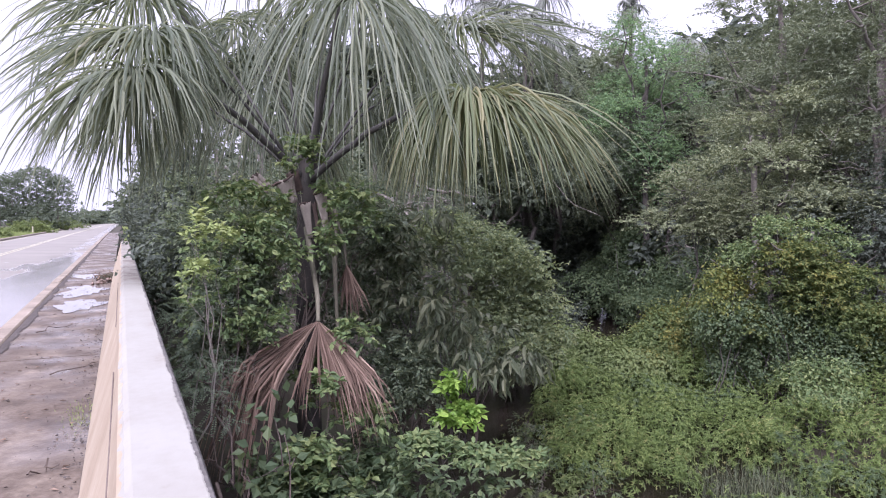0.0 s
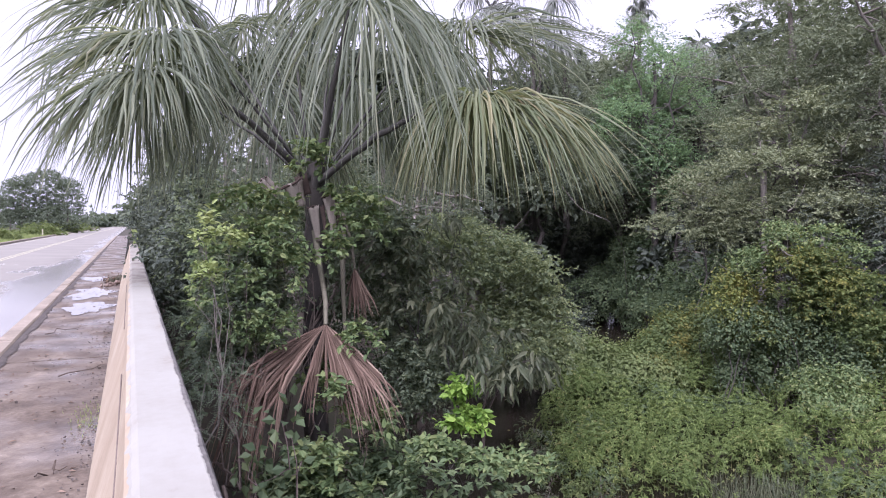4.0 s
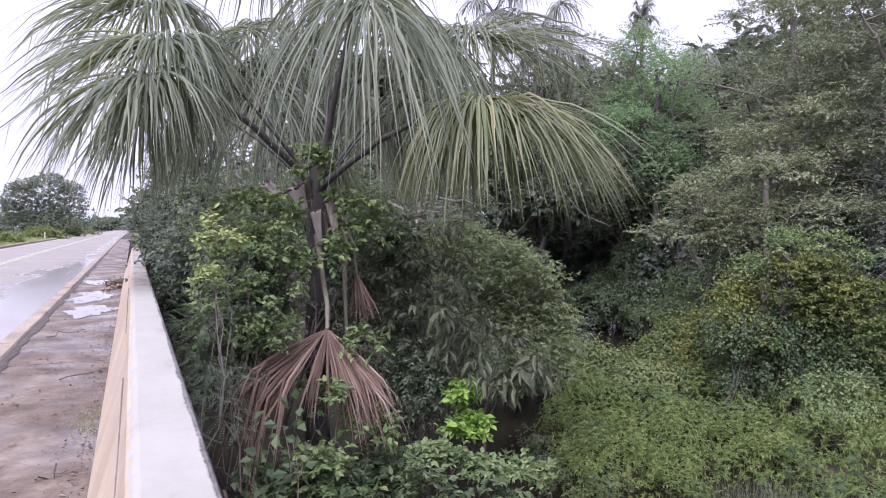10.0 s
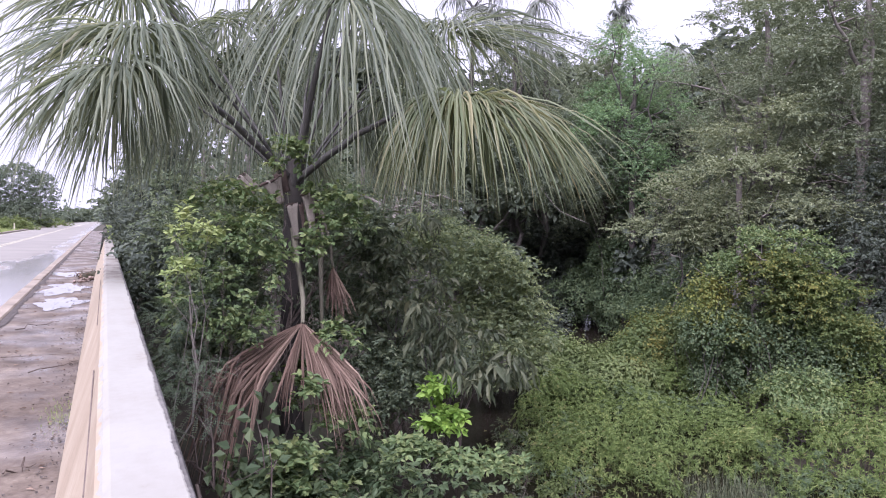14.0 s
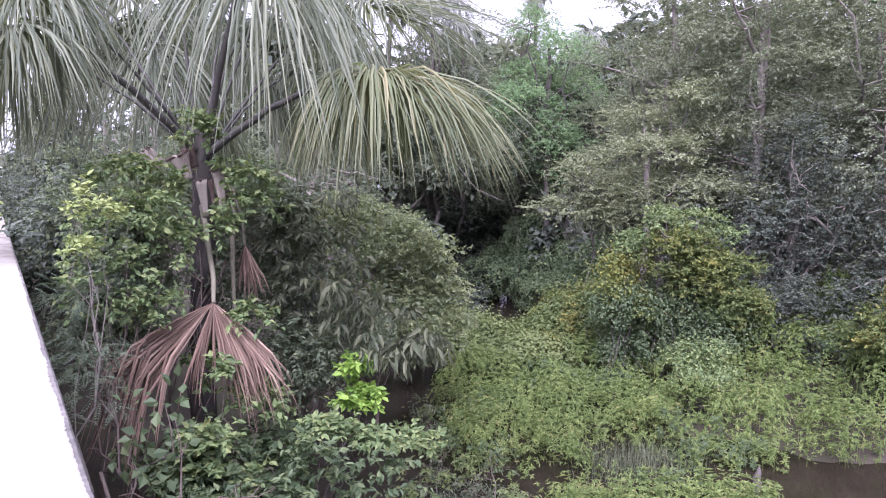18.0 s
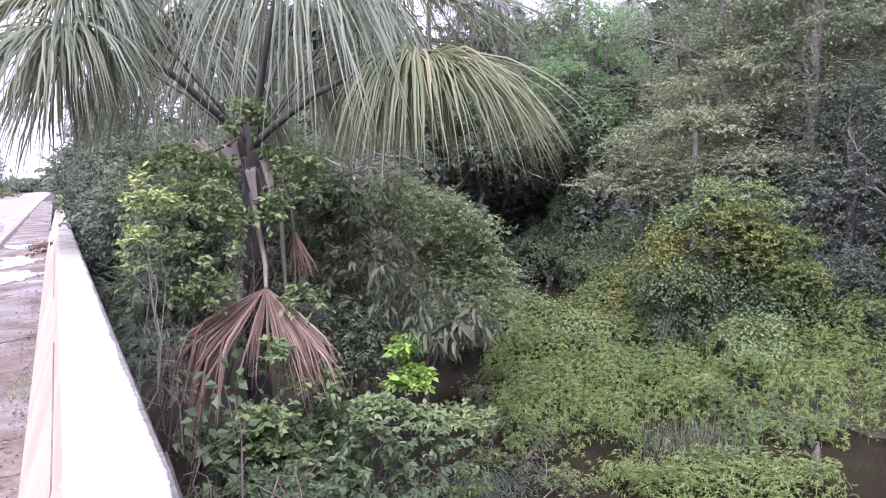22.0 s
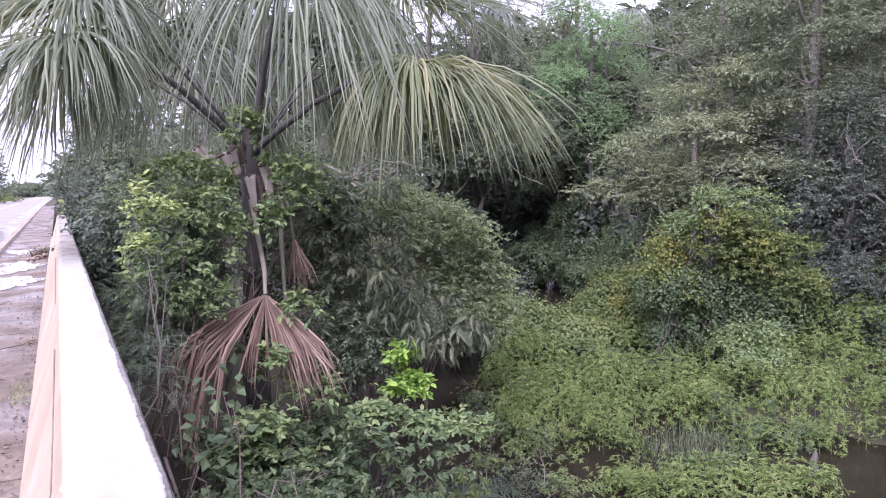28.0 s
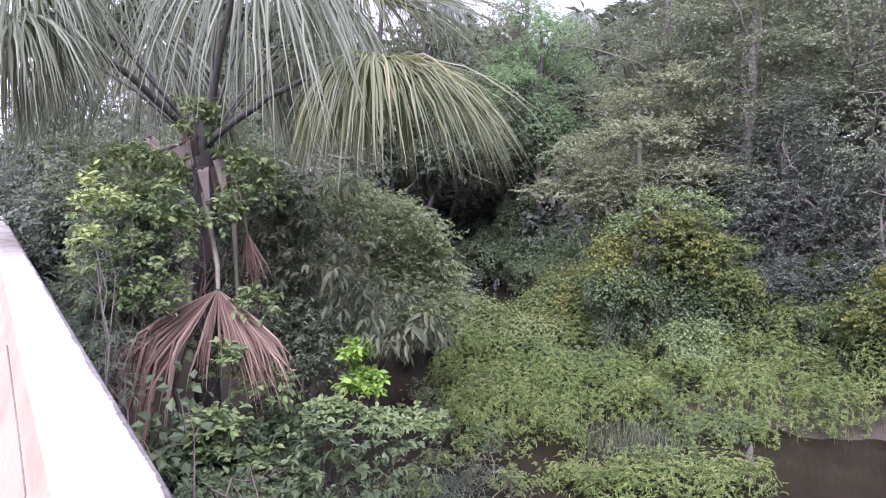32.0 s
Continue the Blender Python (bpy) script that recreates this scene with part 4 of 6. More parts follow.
for hub, bow, n, reach, droop, mat, out in FRONT_FRONDS + REAR_FRONDS:
    h = np.array(hub)
    st = CROWN + unit(h - CROWN) * np.array((0.12, 0.12, 0.05)) - UP * rng.uniform(0, 0.15)
    frond(rng, palm, st, hub, bow, int(n * 1.05), reach, 0.025, mat, stalk_r=0.05 if hub[1] < 7.4 else 0.024, droop=droop, out=out, ragged=0.11)
# dead fronds hang down along the trunk
dead_frond(rng, palm, ((1.98, 7.98, 1.5), (1.97, 7.7, 1.1), (1.93, 7.3, 0.75), (1.90, 7.18, 0.50)), 0.036, [
    (50, ((-1.15, -0.2, -0.5), (-0.72, -0.35, -0.75)), (1.5, 2.15), 0.026, (0.4, 0.56), 2.6),
    (12, ((-0.45, -0.45, -0.9), (-0.3, -0.4, -1.0)), (0.7, 1.2), 0.024, (0.55, 0.8), 1.6),
    (9, ((-0.05, -0.5, -1.0), (0.1, -0.5, -1.0)), (0.7, 1.15), 0.024, (0.7, 0.95), 0.8),
    (52, ((0.2, -0.55, -1.0), (0.72, -0.75, -0.8)), (1.0, 1.45), 0.026, (0.55, 0.8), 1.1),
    (9, ((-0.2, 0.3, -1.0), (0.4, 0.2, -1.0)), (1.0, 1.4), 0.016, (0.6, 0.85), 0.6)])
dead_frond(rng, palm, ((2.36, 8.12, 1.72), (2.44, 8.0, 1.35), (2.46, 7.95, 1.05)), 0.024, [
    (46, ((-0.05, -0.15, -1.0), (0.42, -0.3, -1.0)), (0.42, 0.7), 0.02, (0.6, 0.9), 0.6),
    (16, ((-0.2, 0.1, -1.0), (0.1, 0.1, -1.0)), (0.4, 0.62), 0.018, (0.6, 0.9), 0.6)])
dead_frond(rng, palm, ((2.27, 7.82, 1.3), (2.29, 7.84, 0.7), (2.32, 7.85, 0.1)), 0.032, [
    (26, ((-0.25, -0.2, -1.0), (0.35, -0.3, -1.0)), (0.5, 0.85), 0.02, (0.6, 0.9), 0.6)])
# ---- bank plants round the palm ----
# kind, label, lobes (x, y, z, rx, ry, rz), leaf, size and density
PALM_SHRUBS = [
    ("shrub", "dense dark green roadside shrub beside the parapet", [(1.0, 19.5, 0.7, 0.75, 2.2, 1.8), (1.15, 15.5, 2.2, 0.8, 1.6, 1.1), (0.95, 18.5, 2.6, 0.7, 1.8, 1.2), (1.0, 16.5, 0.6, 0.75, 2.2, 1.7), (1.1, 13.6, 0.3, 0.8, 2.0, 1.6), (0.95, 24.5, 1.2, 0.9, 2.6, 2.1), (1.0, 30.0, 1.6, 1.3, 3.0, 2.4)], "shade_dark", dict(n=800, ll=0.13, lw=0.078, shell=0.6, gap=-0.45, inner=700, lumps=2)),
    ("shrub", "tall dark green shrub behind the palm trunk", [(1.7, 12.4, 1.2, 1.2, 1.2, 1.4), (2.8, 12.2, 1.0, 1.3, 1.2, 1.5), (3.6, 11.7, 0.9, 1.1, 1.1, 1.6), (3.2, 12.7, 2.0, 1.2, 1.0, 0.9)], "broad", dict(n=560, ll=0.075, lw=0.04, lumps=3)),
    ("shrub", "leafy green shrub in front of the palm", [(0.95, 8.0, 0.9, 0.5, 0.8, 0.75), (1.25, 8.0, 0.65, 0.5, 0.5, 0.8), (1.05, 7.5, 0.1, 0.5, 0.55, 0.7)], "broad", dict(n=330, ll=0.062, lw=0.036, size=(0.12, 0.32), lumps=4)),
]
SLOPE_SHRUBS = [
    ("shrub", "broad-leaved shrub climbing round the palm trunk", [(1.25, 8.3, 1.25, 0.35, 0.4, 0.45), (2.5, 8.6, 0.6, 0.4, 0.35, 0.9), (2.85, 8.5, 1.4, 0.6, 0.5, 0.5)], "broad", dict(n=200, ll=0.062, lw=0.036, size=(0.12, 0.3), lumps=3)),
    ("shrub", "dark shrub filling the slope below the parapet", [(0.95, 5.2, -0.35, 0.5, 1.0, 0.75), (1.0, 4.0, -0.8, 0.5, 0.9, 0.8), (1.5, 5.6, -0.9, 0.7, 0.8, 0.7)], "curtain", dict(n=300, ll=0.065, lw=0.034, size=(0.15, 0.4), lumps=4, gap=0.0, inner=140)),
    ("shrub", "low glossy green shrub under the dead frond", [(1.7, 6.9, -1.1, 0.6, 0.6, 0.5), (2.5, 7.2, -0.95, 0.7, 0.6, 0.65), (1.9, 6.3, -1.6, 0.7, 0.6, 0.5)], "curtain", dict(n=200, ll=0.085, lw=0.047, size=(0.12, 0.32), lumps=4, gap=0.0, inner=80)),
    ("shrub", "green shrub with oval leaves above the water", [(3.0, 7.6, -1.25, 0.5, 0.5, 0.45), (2.75, 6.8, -1.65, 0.5, 0.5, 0.45), (2.3, 6.2, -1.9, 0.6, 0.5, 0.45)], "curtain", dict(n=115, gap=-0.05, ll=0.08, lw=0.046, size=(0.15, 0.35), inner=60, lumps=3)),
    ("shrub", "dark tangled shrub between palm and round bush", [(3.3, 9.0, 0.6, 0.8, 0.8, 1.2), (4.0, 9.2, -0.3, 0.8, 0.8, 0.9), (3.4, 8.6, -0.6, 0.7, 0.6, 0.7)], "broad", dict(n=520, ll=0.07, lw=0.036, lumps=3)),
]
WATER_SHRUBS = [
    ("bush", "sparse twiggy bush standing in the shallows", [(5.0, 8.2, -2.6, 0.5, 0.4, 0.35), (5.9, 9.0, -2.6, 0.5, 0.4, 0.35)], "vine_pale", dict(n=20, ll=0.085, lw=0.04, size=(0.12, 0.25), inner=0, trunk_r=0.012, bark="twig", limbs=4)),
    ("round_bush", "round dense bush with fine leaves beside the river", [(5.6, 11.0, 0.75, 1.25, 1.2, 1.15), (6.6, 11.2, 0.3, 1.0, 1.1, 1.2), (5.3, 10.4, -0.5, 1.3, 1.1, 1.0), (6.9, 11.0, -0.6, 0.9, 0.9, 1.0)], "fine", dict(n=820, ll=0.08, lw=0.042, size=(0.14, 0.32), per=4, leaves_per=9, shell=0.25, gap=-0.35, lumps=9, inner=700)),
    ("bush", "dark bank bush beyond the round bush", [(8.4, 14.4, -1.7, 0.9, 0.8, 0.9), (9.3, 15.8, -1.5, 1.0, 0.9, 1.0), (10.4, 17.6, -1.4, 1.1, 1.0, 1.1)], "deep", dict(n=240, ll=0.09, lw=0.05, lumps=3)),
]
for i, (kind, label, lobes, leaf, kw) in enumerate(PALM_SHRUBS + SLOPE_SHRUBS + WATER_SHRUBS):
    b = lobes[0]
    args = dict(bark="twig", trunk_r=0.025, limbs=7, per=4, leaves_per=9, inner=400, shape="oval" if math.hypot(b[0], b[1]) < 9.5 else "kite")
    args.update(kw)
    woody(kind, label, "shrub", (b[0], b[1], float(ground_z(b[0], b[1]))), lobes, leaf, 100 + i, **args)

woody("climbing_vine", "leafy green vine climbing the palm's leaf bases", "vine", (2.0, 8.2, -1.7), [(1.38, 7.63, 1.71, 0.3, 0.15, 0.22), (1.83, 7.55, 2.31, 0.2, 0.15, 0.22), (1.66, 7.47, 1.28, 0.14, 0.08, 0.08), (2.06, 7.31, 1.28, 0.14, 0.08, 0.14), (2.34, 7.39, 1.84, 0.28, 0.15, 0.08), (2.39, 7.33, 1.53, 0.25, 0.15, 0.2), (1.56, 7.32, 1.10, 0.2, 0.12, 0.22), (2.21, 6.96, 0.38, 0.16, 0.12, 0.16), (1.15, 7.72, 1.83, 0.3, 0.15, 0.16), (1.29, 7.49, 1.34, 0.25, 0.15, 0.25), (2.10, 7.46, 1.97, 0.12, 0.1, 0.05)],
      "vine", 136, 0.012, "twig", n=170, size=(0.08, 0.2), per=3, leaves_per=5, ll=0.075, lw=0.045, droop=0.2, limbs=6, shape="oval")
woody("shrub", "sunlit yellow-green leafy shrub in front of the palm", "shrub", (0.95, 7.0, -1.8), [(0.85, 7.1, 1.15, 0.35, 0.35, 0.3), (1.15, 7.0, 0.85, 0.35, 0.3, 0.25), (0.75, 7.0, 0.65, 0.3, 0.3, 0.2), (1.35, 7.1, 0.45, 0.3, 0.25, 0.2), (1.3, 7.3, 1.45, 0.3, 0.3, 0.2)],
      "vine", 137, 0.012, "twig", n=85, size=(0.1, 0.24), per=3, leaves_per=6, ll=0.065, lw=0.037, droop=0.15, limbs=8, shape="oval")
woody("shrub", "bright green sapling leaves rising beside the dead frond", "shrub", (1.75, 6.9, -2.0), [(1.95, 6.8, -0.15, 0.14, 0.12, 0.12), (1.62, 6.6, -0.62, 0.16, 0.15, 0.12), (2.3, 6.9, -0.55, 0.3, 0.25, 0.22), (1.75, 6.45, -0.95, 0.3, 0.25, 0.3), (2.15, 6.35, -1.3, 0.35, 0.3, 0.3), (2.65, 6.6, -1.35, 0.3, 0.3, 0.25), (2.0, 7.35, -0.3, 0.25, 0.16, 0.38)],
      "vine", 138, 0.014, "twig", n=80, size=(0.1, 0.2), per=3, leaves_per=6, ll=0.09, lw=0.05, droop=0.1, limbs=6, shape="oval")
woody("feathery_shrub", "grey-green shrub with feathery pinnate leaves near the parapet", "shrub", (0.95, 6.0, -1.8), [(0.62, 6.3, 0.1, 0.2, 0.5, 0.34), (0.6, 7.1, 0.5, 0.24, 0.45, 0.36), (0.9, 7.6, 0.55, 0.3, 0.3, 0.26)],
      "feather", 131, 0.02, "twig", n=78, size=(0.12, 0.3), per=2, leaves_per=4, ll=0.034, lw=0.0105, droop=0.12, flat=0.35, style="pinnate", limbs=6)
woody("lance_leaved_tree", "slender sapling with long drooping grey-green leaves", "sapling", (3.7, 8.4, -2.2), [(4.36, 7.21, -0.18, 0.42, 0.25, 0.18), (4.56, 7.21, -0.16, 0.3, 0.25, 0.14), (3.95, 7.34, -0.10, 0.36, 0.25, 0.2), (4.15, 7.20, -0.23, 0.3, 0.25, 0.14), (3.65, 7.44, 0.22, 0.3, 0.25, 0.2), (3.55, 7.55, 0.52, 0.3, 0.25, 0.16), (3.91, 8.33, 1.67, 0.25, 0.2, 0.1)],
      "lance", 132, 0.022, "dark_bark", n=44, size=(0.14, 0.26), per=2, leaves_per=6, ll=0.21, lw=0.05, droop=0.95, flat=0.4, shape="long", limbs=8, lift=0.5, curl=0.22)
woody("lance_leaved_tree", "leafy sapling with medium pointed leaves on arching twigs", "sapling", (3.2, 8.9, -2.0), [(3.24, 8.28, 1.01, 0.4, 0.3, 0.35), (3.75, 8.16, 0.93, 0.4, 0.3, 0.3), (3.31, 8.08, 0.43, 0.4, 0.3, 0.3), (4.18, 7.85, 0.20, 0.35, 0.3, 0.22), (3.14, 8.65, 1.52, 0.4, 0.3, 0.3), (3.71, 8.64, 1.60, 0.4, 0.3, 0.2)],
      "lance", 139, 0.02, "dark_bark", n=90, size=(0.15, 0.3), per=2, leaves_per=6, ll=0.14, lw=0.05, droop=0.45, flat=0.4, shape="long", limbs=8, lift=0.7, curl=0.2)
woody("lime_shoot", "bright lime-green leafy shoot above the dark water", "shrub", (3.6, 7.4, -2.4), [(3.62, 7.36, -0.42, 0.15, 0.13, 0.14), (3.72, 7.28, -0.78, 0.2, 0.13, 0.12), (3.45, 7.3, -0.86, 0.13, 0.1, 0.09)],
      "lime", 133, 0.01, "dark_bark", n=42, size=(0.08, 0.16), per=3, leaves_per=5, ll=0.105, lw=0.058, droop=0.05, shape="oval", limbs=4, lift=1.0)
woody("lime_shoot", "yellow-green young shoot beside the parapet", "shrub", (0.62, 6.6, -1.7), [(0.62, 6.5, 1.5, 0.06, 0.08, 0.16), (0.62, 6.45, 1.12, 0.1, 0.1, 0.06), (0.85, 6.6, 1.42, 0.06, 0.06, 0.06)],
      "verge", 134, 0.012, n=22, size=(0.08, 0.14), per=3, leaves_per=5, ll=0.075, lw=0.034, droop=-0.1, shape="long", limbs=4)
woody("leafy_branch", "leafy yellow-green branch reaching low over the water", "branch", (2.6, 7.0, -2.2), [(2.78, 6.38, -0.73, 0.2, 0.2, 0.1), (3.06, 6.34, -0.83, 0.22, 0.2, 0.08), (3.38, 6.37, -0.93, 0.22, 0.2, 0.08), (3.72, 6.39, -1.01, 0.22, 0.2, 0.08), (4.06, 6.39, -1.12, 0.2, 0.2, 0.08)],
      "vine", 135, 0.009, "dark_bark", n=80, size=(0.1, 0.18), per=3, leaves_per=6, ll=0.085, lw=0.045, droop=0.05, shape="oval", limbs=5, flat=0.4)
woody("shrub", "dark green leafy shrub hanging over the dark water", "shrub", (2.6, 6.6, -2.4), [(2.58, 6.11, -1.06, 0.4, 0.35, 0.3), (2.85, 5.87, -1.32, 0.4, 0.35, 0.3), (3.38, 6.08, -1.32, 0.28, 0.3, 0.16), (2.31, 5.74, -1.33, 0.4, 0.35, 0.3), (3.33, 6.31, -1.14, 0.25, 0.3, 0.14)],
      "curtain", 140, 0.012, "dark_bark", n=42, size=(0.12, 0.28), per=3, leaves_per=7, ll=0.09, lw=0.045, droop=0.25, shape="oval", limbs=8)

# ---- marsh plants on the low bank ----
rng = np.random.default_rng(55)


def herb_bed(name, label, xr, yr, density, leaf, hmin, hmax, whorls=4, ll=0.11, lw=0.034, tufts=1.5, star=6):
    """Tufts of unequal height, with gaps and hollows between them."""
    n = int((xr[1] - xr[0]) * (yr[1] - yr[0]) * density)
    x, y = rng.uniform(*xr, n), rng.uniform(*yr, n)
    m = int((xr[1] - xr[0]) * (yr[1] - yr[0]) * tufts)
    cx, cy, ch, cr = rng.uniform(*xr, m), rng.uniform(*yr, m), rng.random(m) ** 1.3, rng.uniform(0.32, 0.62, m)
    best = np.zeros(n)
    for a in range(m):
        q = 1 - ((x - cx[a]) ** 2 + (y - cy[a]) ** 2) / (cr[a] * 1.5) ** 2
        best = np.maximum(best, np.maximum(q, 0) ** 0.5 * (0.3 + 0.7 * ch[a]))
    inside, tall = marsh(x, y)
    k = (inside * (0.25 + best * 1.1) > rng.random(n)) & (best > 0.12)
    x, y, best, tall = x[k], y[k], best[k], tall[k]
    h = (hmin + (hmax - hmin) * np.clip(best + rng.normal(0, 0.1, len(x)), 0, 1.15)) * tall
    z = np.maximum(ground_z(x, y), -3.05)
    v, t = herb_stems(rng, x, y, z, h, whorls, ll, lw, star=star)
    tagged(piece(name, mesh_of(name, v, t, M[leaf])), label, "marsh plants", kind="stuff")


def marsh(x, y):
    """How thickly herbs grow at a place, and how tall."""
    d, s = river_side(x, y)
    front = np.interp(x, (6.2, 6.7, 7.4, 7.9, 8.6, 9.0, 10.0, 11.4, 12.5, 15), (9.7, 9.1, 8.6, 8.15, 8.0, 7.6, 7.2, 6.7, 6.1, 5.0)) + 0.16 * np.sin(x * 4.3) + 0.1 * np.sin(x * 9.1 + 1) - 0.15
    w = (s > 0) * smooth(d + 0.25 * np.sin(y * 2.7) + 0.2 * np.sin(x * 3.1), 0.75, 1.5) * smooth(y, front, front + 0.35) * (np.hypot(x, y) < 22)
    tall = 1.0 + 0.2 * smooth(x, 11.0, 13.5) * (1 - smooth(y, 9.5, 11)) 
    for hx, hy, hr in ((9.5, 8.05, 0.9), (11.2, 8.3, 0.4), (10.3, 10.0, 0.4), (8.2, 9.9, 0.35)):
        e = smooth(np.hypot(x - hx, (y - hy) * 0.8), hr * 0.6, hr * 1.15)
        w, tall = w * (0.06 + 0.94 * e), tall * (0.45 + 0.55 * e)
    u, k = (x - 8.35) * 0.85 - (y - 6.5) * 0.53, (x - 8.35) * 0.53 + (y - 6.5) * 0.85
    near = 1 - smooth((u / 1.8) ** 2 + (k / 0.75) ** 2 + 0.2 * np.sin(x * 5.0) + 0.2 * np.sin(y * 6.0 + 2), 0.6, 1.2)
    w, tall = np.maximum(w, near), np.where(near > 0.3, np.minimum(tall, 0.8), tall)
    return w, tall


HUMMOCKS = [(rng.uniform(6.0, 19.0), rng.uniform(4.4, 14.8), rng.uniform(0.35, 0.85), 0.1 + 0.7 * rng.random() ** 1.5) for _ in range(130)]


def marsh_top(x, y):
    """Height of the herbs over the mud: rounded hummocks of unequal size."""
    inside, tall = marsh(x, y)
    h = np.full(x.shape, 0.5)
    for hx, hy, hr, hh in HUMMOCKS:
        q = np.maximum(1 - ((x - hx) ** 2 + (y - hy) ** 2) / (hr * hr), 0)
        h = np.maximum(h, 0.5 + hh * (1 - 0.25 * smooth(y, 8.0, 10.5)) * q ** 0.6)
    h = (h + 0.32 * smooth(y, 8.5, 12.5) + 0.35 * smooth(x, 11.5, 15) + 0.09 * wave(np.stack([x, y, x * 0], -1), 3.1, 2.0)) * tall
    return inside, h * (0.35 + 0.65 * smooth(inside, 0.25, 0.95))


def marsh_canopy(name, label, leaf, density, ll, lw, tiers, seed, patch, star=6, lift=0.0):
    """Star-like leaf rosettes close over the hummocks, with smaller and older tiers below them."""
    rg = np.random.default_rng(seed)
    n = int(16 * 12.5 * density)
    x, y = rg.uniform(5.6, 21.6, n), rg.uniform(3.4, 15.9, n)
    inside, h = marsh_top(x, y)
    w = wave(np.stack([x, y, x * 0], -1), 0.9, seed * 0.7)
    far = 0.85 + 0.15 * (1 - smooth(np.hypot(x, y), 12.5, 17.5))
    k = (inside * far > rg.random(n)) & (w > patch)
    x, y, h = x[k], y[k], h[k]
    e = 0.06
    gx = (marsh_top(x + e, y)[1] - marsh_top(x - e, y)[1]) / (2 * e)
    gy = (marsh_top(x, y + e)[1] - marsh_top(x, y - e)[1]) / (2 * e)
    nor = unit(np.stack([-gx, -gy, np.full(len(x), 1.3)], -1) + rg.normal(0, 0.28, (len(x), 3)))
    top = np.stack([x, y, np.maximum(ground_z(x, y), -3.04) + h * np.where(rg.random(len(x)) < 0.36, rg.uniform(0.08, 0.9, len(x)), rg.uniform(0.88, 1.05, len(x))) + lift], -1)
    bits = []
    a1 = unit(np.cross(nor, rg.normal(size=nor.shape)))
    a2 = np.cross(nor, a1)
    for i in range(tiers):
        c = top - nor * (0.075 * i) - UP * 0.05 * i
        for j in range(star):
            a = (j + 0.5 * (i % 2)) * 6.283 / star + rg.normal(0, 0.28, len(x))
            ax = a1 * np.cos(a)[:, None] + a2 * np.sin(a)[:, None] + nor * (0.45 - 0.4 * i + rg.normal(0, 0.22, len(x)))[:, None]
            kk = rg.uniform(0.6, 1.25, len(x)) * (0.8 + 0.28 * i)
            bits.append(leaves(c, ax, nor + rg.normal(0, 0.2, nor.shape), ll * kk, lw * kk, "kite", 0.32))
    m = max(1, len(x) // 9)
    sd = unit(np.cross(nor[:m], rg.normal(size=(m, 3)))) * 0.006
    feet = np.stack([x[:m], y[:m], np.maximum(ground_z(x[:m], y[:m]), -3.1)], -1)
    bits.append((np.stack([feet - sd, feet + sd, top[:m]], 1).reshape(-1, 3), np.arange(m * 3).reshape(-1, 3)))
    tagged(piece(name, mesh_of(name, *join(bits), M[leaf])), label, "marsh plants", kind="stuff")


marsh_canopy("marsh_herbs", "bright green waterside herbs with narrow whorled leaves covering the low bank", "herb", 160, 0.078, 0.025, 2, 61, -2.0)
marsh_canopy("marsh_herbs", "yellowish young herb tips standing over the marsh", "herb_tip", 40, 0.062, 0.021, 1, 62, -0.1, 5, 0.04)
marsh_canopy("creeping_marsh_plants", "bluish green low plants between the taller herbs", "curtain", 60, 0.08, 0.032, 2, 63, 0.2, 6, 0.03)
herb_bed("tall_marsh_plants", "taller leafy marsh plants standing in loose clumps", (6.2, 20), (4.0, 13), 5, "herb", 0.6, 1.3, 6, 0.09, 0.03, 0.45, star=5)
# thin grey-green grass in the hollow of the marsh
n = 900
x, y = 9.55 + rng.normal(0, 0.6, n), 7.95 + rng.normal(0, 0.45, n)
a = rng.uniform(0, 6.28, n)
v, f = leaves(np.stack([x, y, np.maximum(ground_z(x, y), -3.03)], -1), np.stack([np.cos(a) * 0.35, np.sin(a) * 0.35, np.ones(n)], -1), np.stack([np.cos(a), np.sin(a), a * 0], -1), rng.uniform(0.15, 0.42, n), 0.010 * np.ones(n), "long", 0.4)
tagged(piece("marsh_grass", mesh_of("marsh_grass", v, f, M["lance"])), "thin dark green grass in a hollow of the marsh", "grass", kind="stuff")
n = 900
x, y = 5.39 + rng.normal(0, 0.55, n), 8.28 + rng.normal(0, 0.3, n)
a = rng.uniform(0, 6.28, n)
v, f = leaves(np.stack([x, y, np.full(n, -3.02)], -1), np.stack([np.cos(a) * 0.8, np.sin(a) * 0.8, np.full(n, 0.55)], -1), np.stack([np.cos(a) * 0.4, np.sin(a) * 0.4, np.ones(n)], -1), rng.uniform(0.12, 0.34, n), 0.012 * np.ones(n), "long", 0.4)
tagged(piece("water_grass", mesh_of("water_grass", v, f, M["feather"])), "thin grey-green grass lying on the shallow water", "grass", kind="stuff")
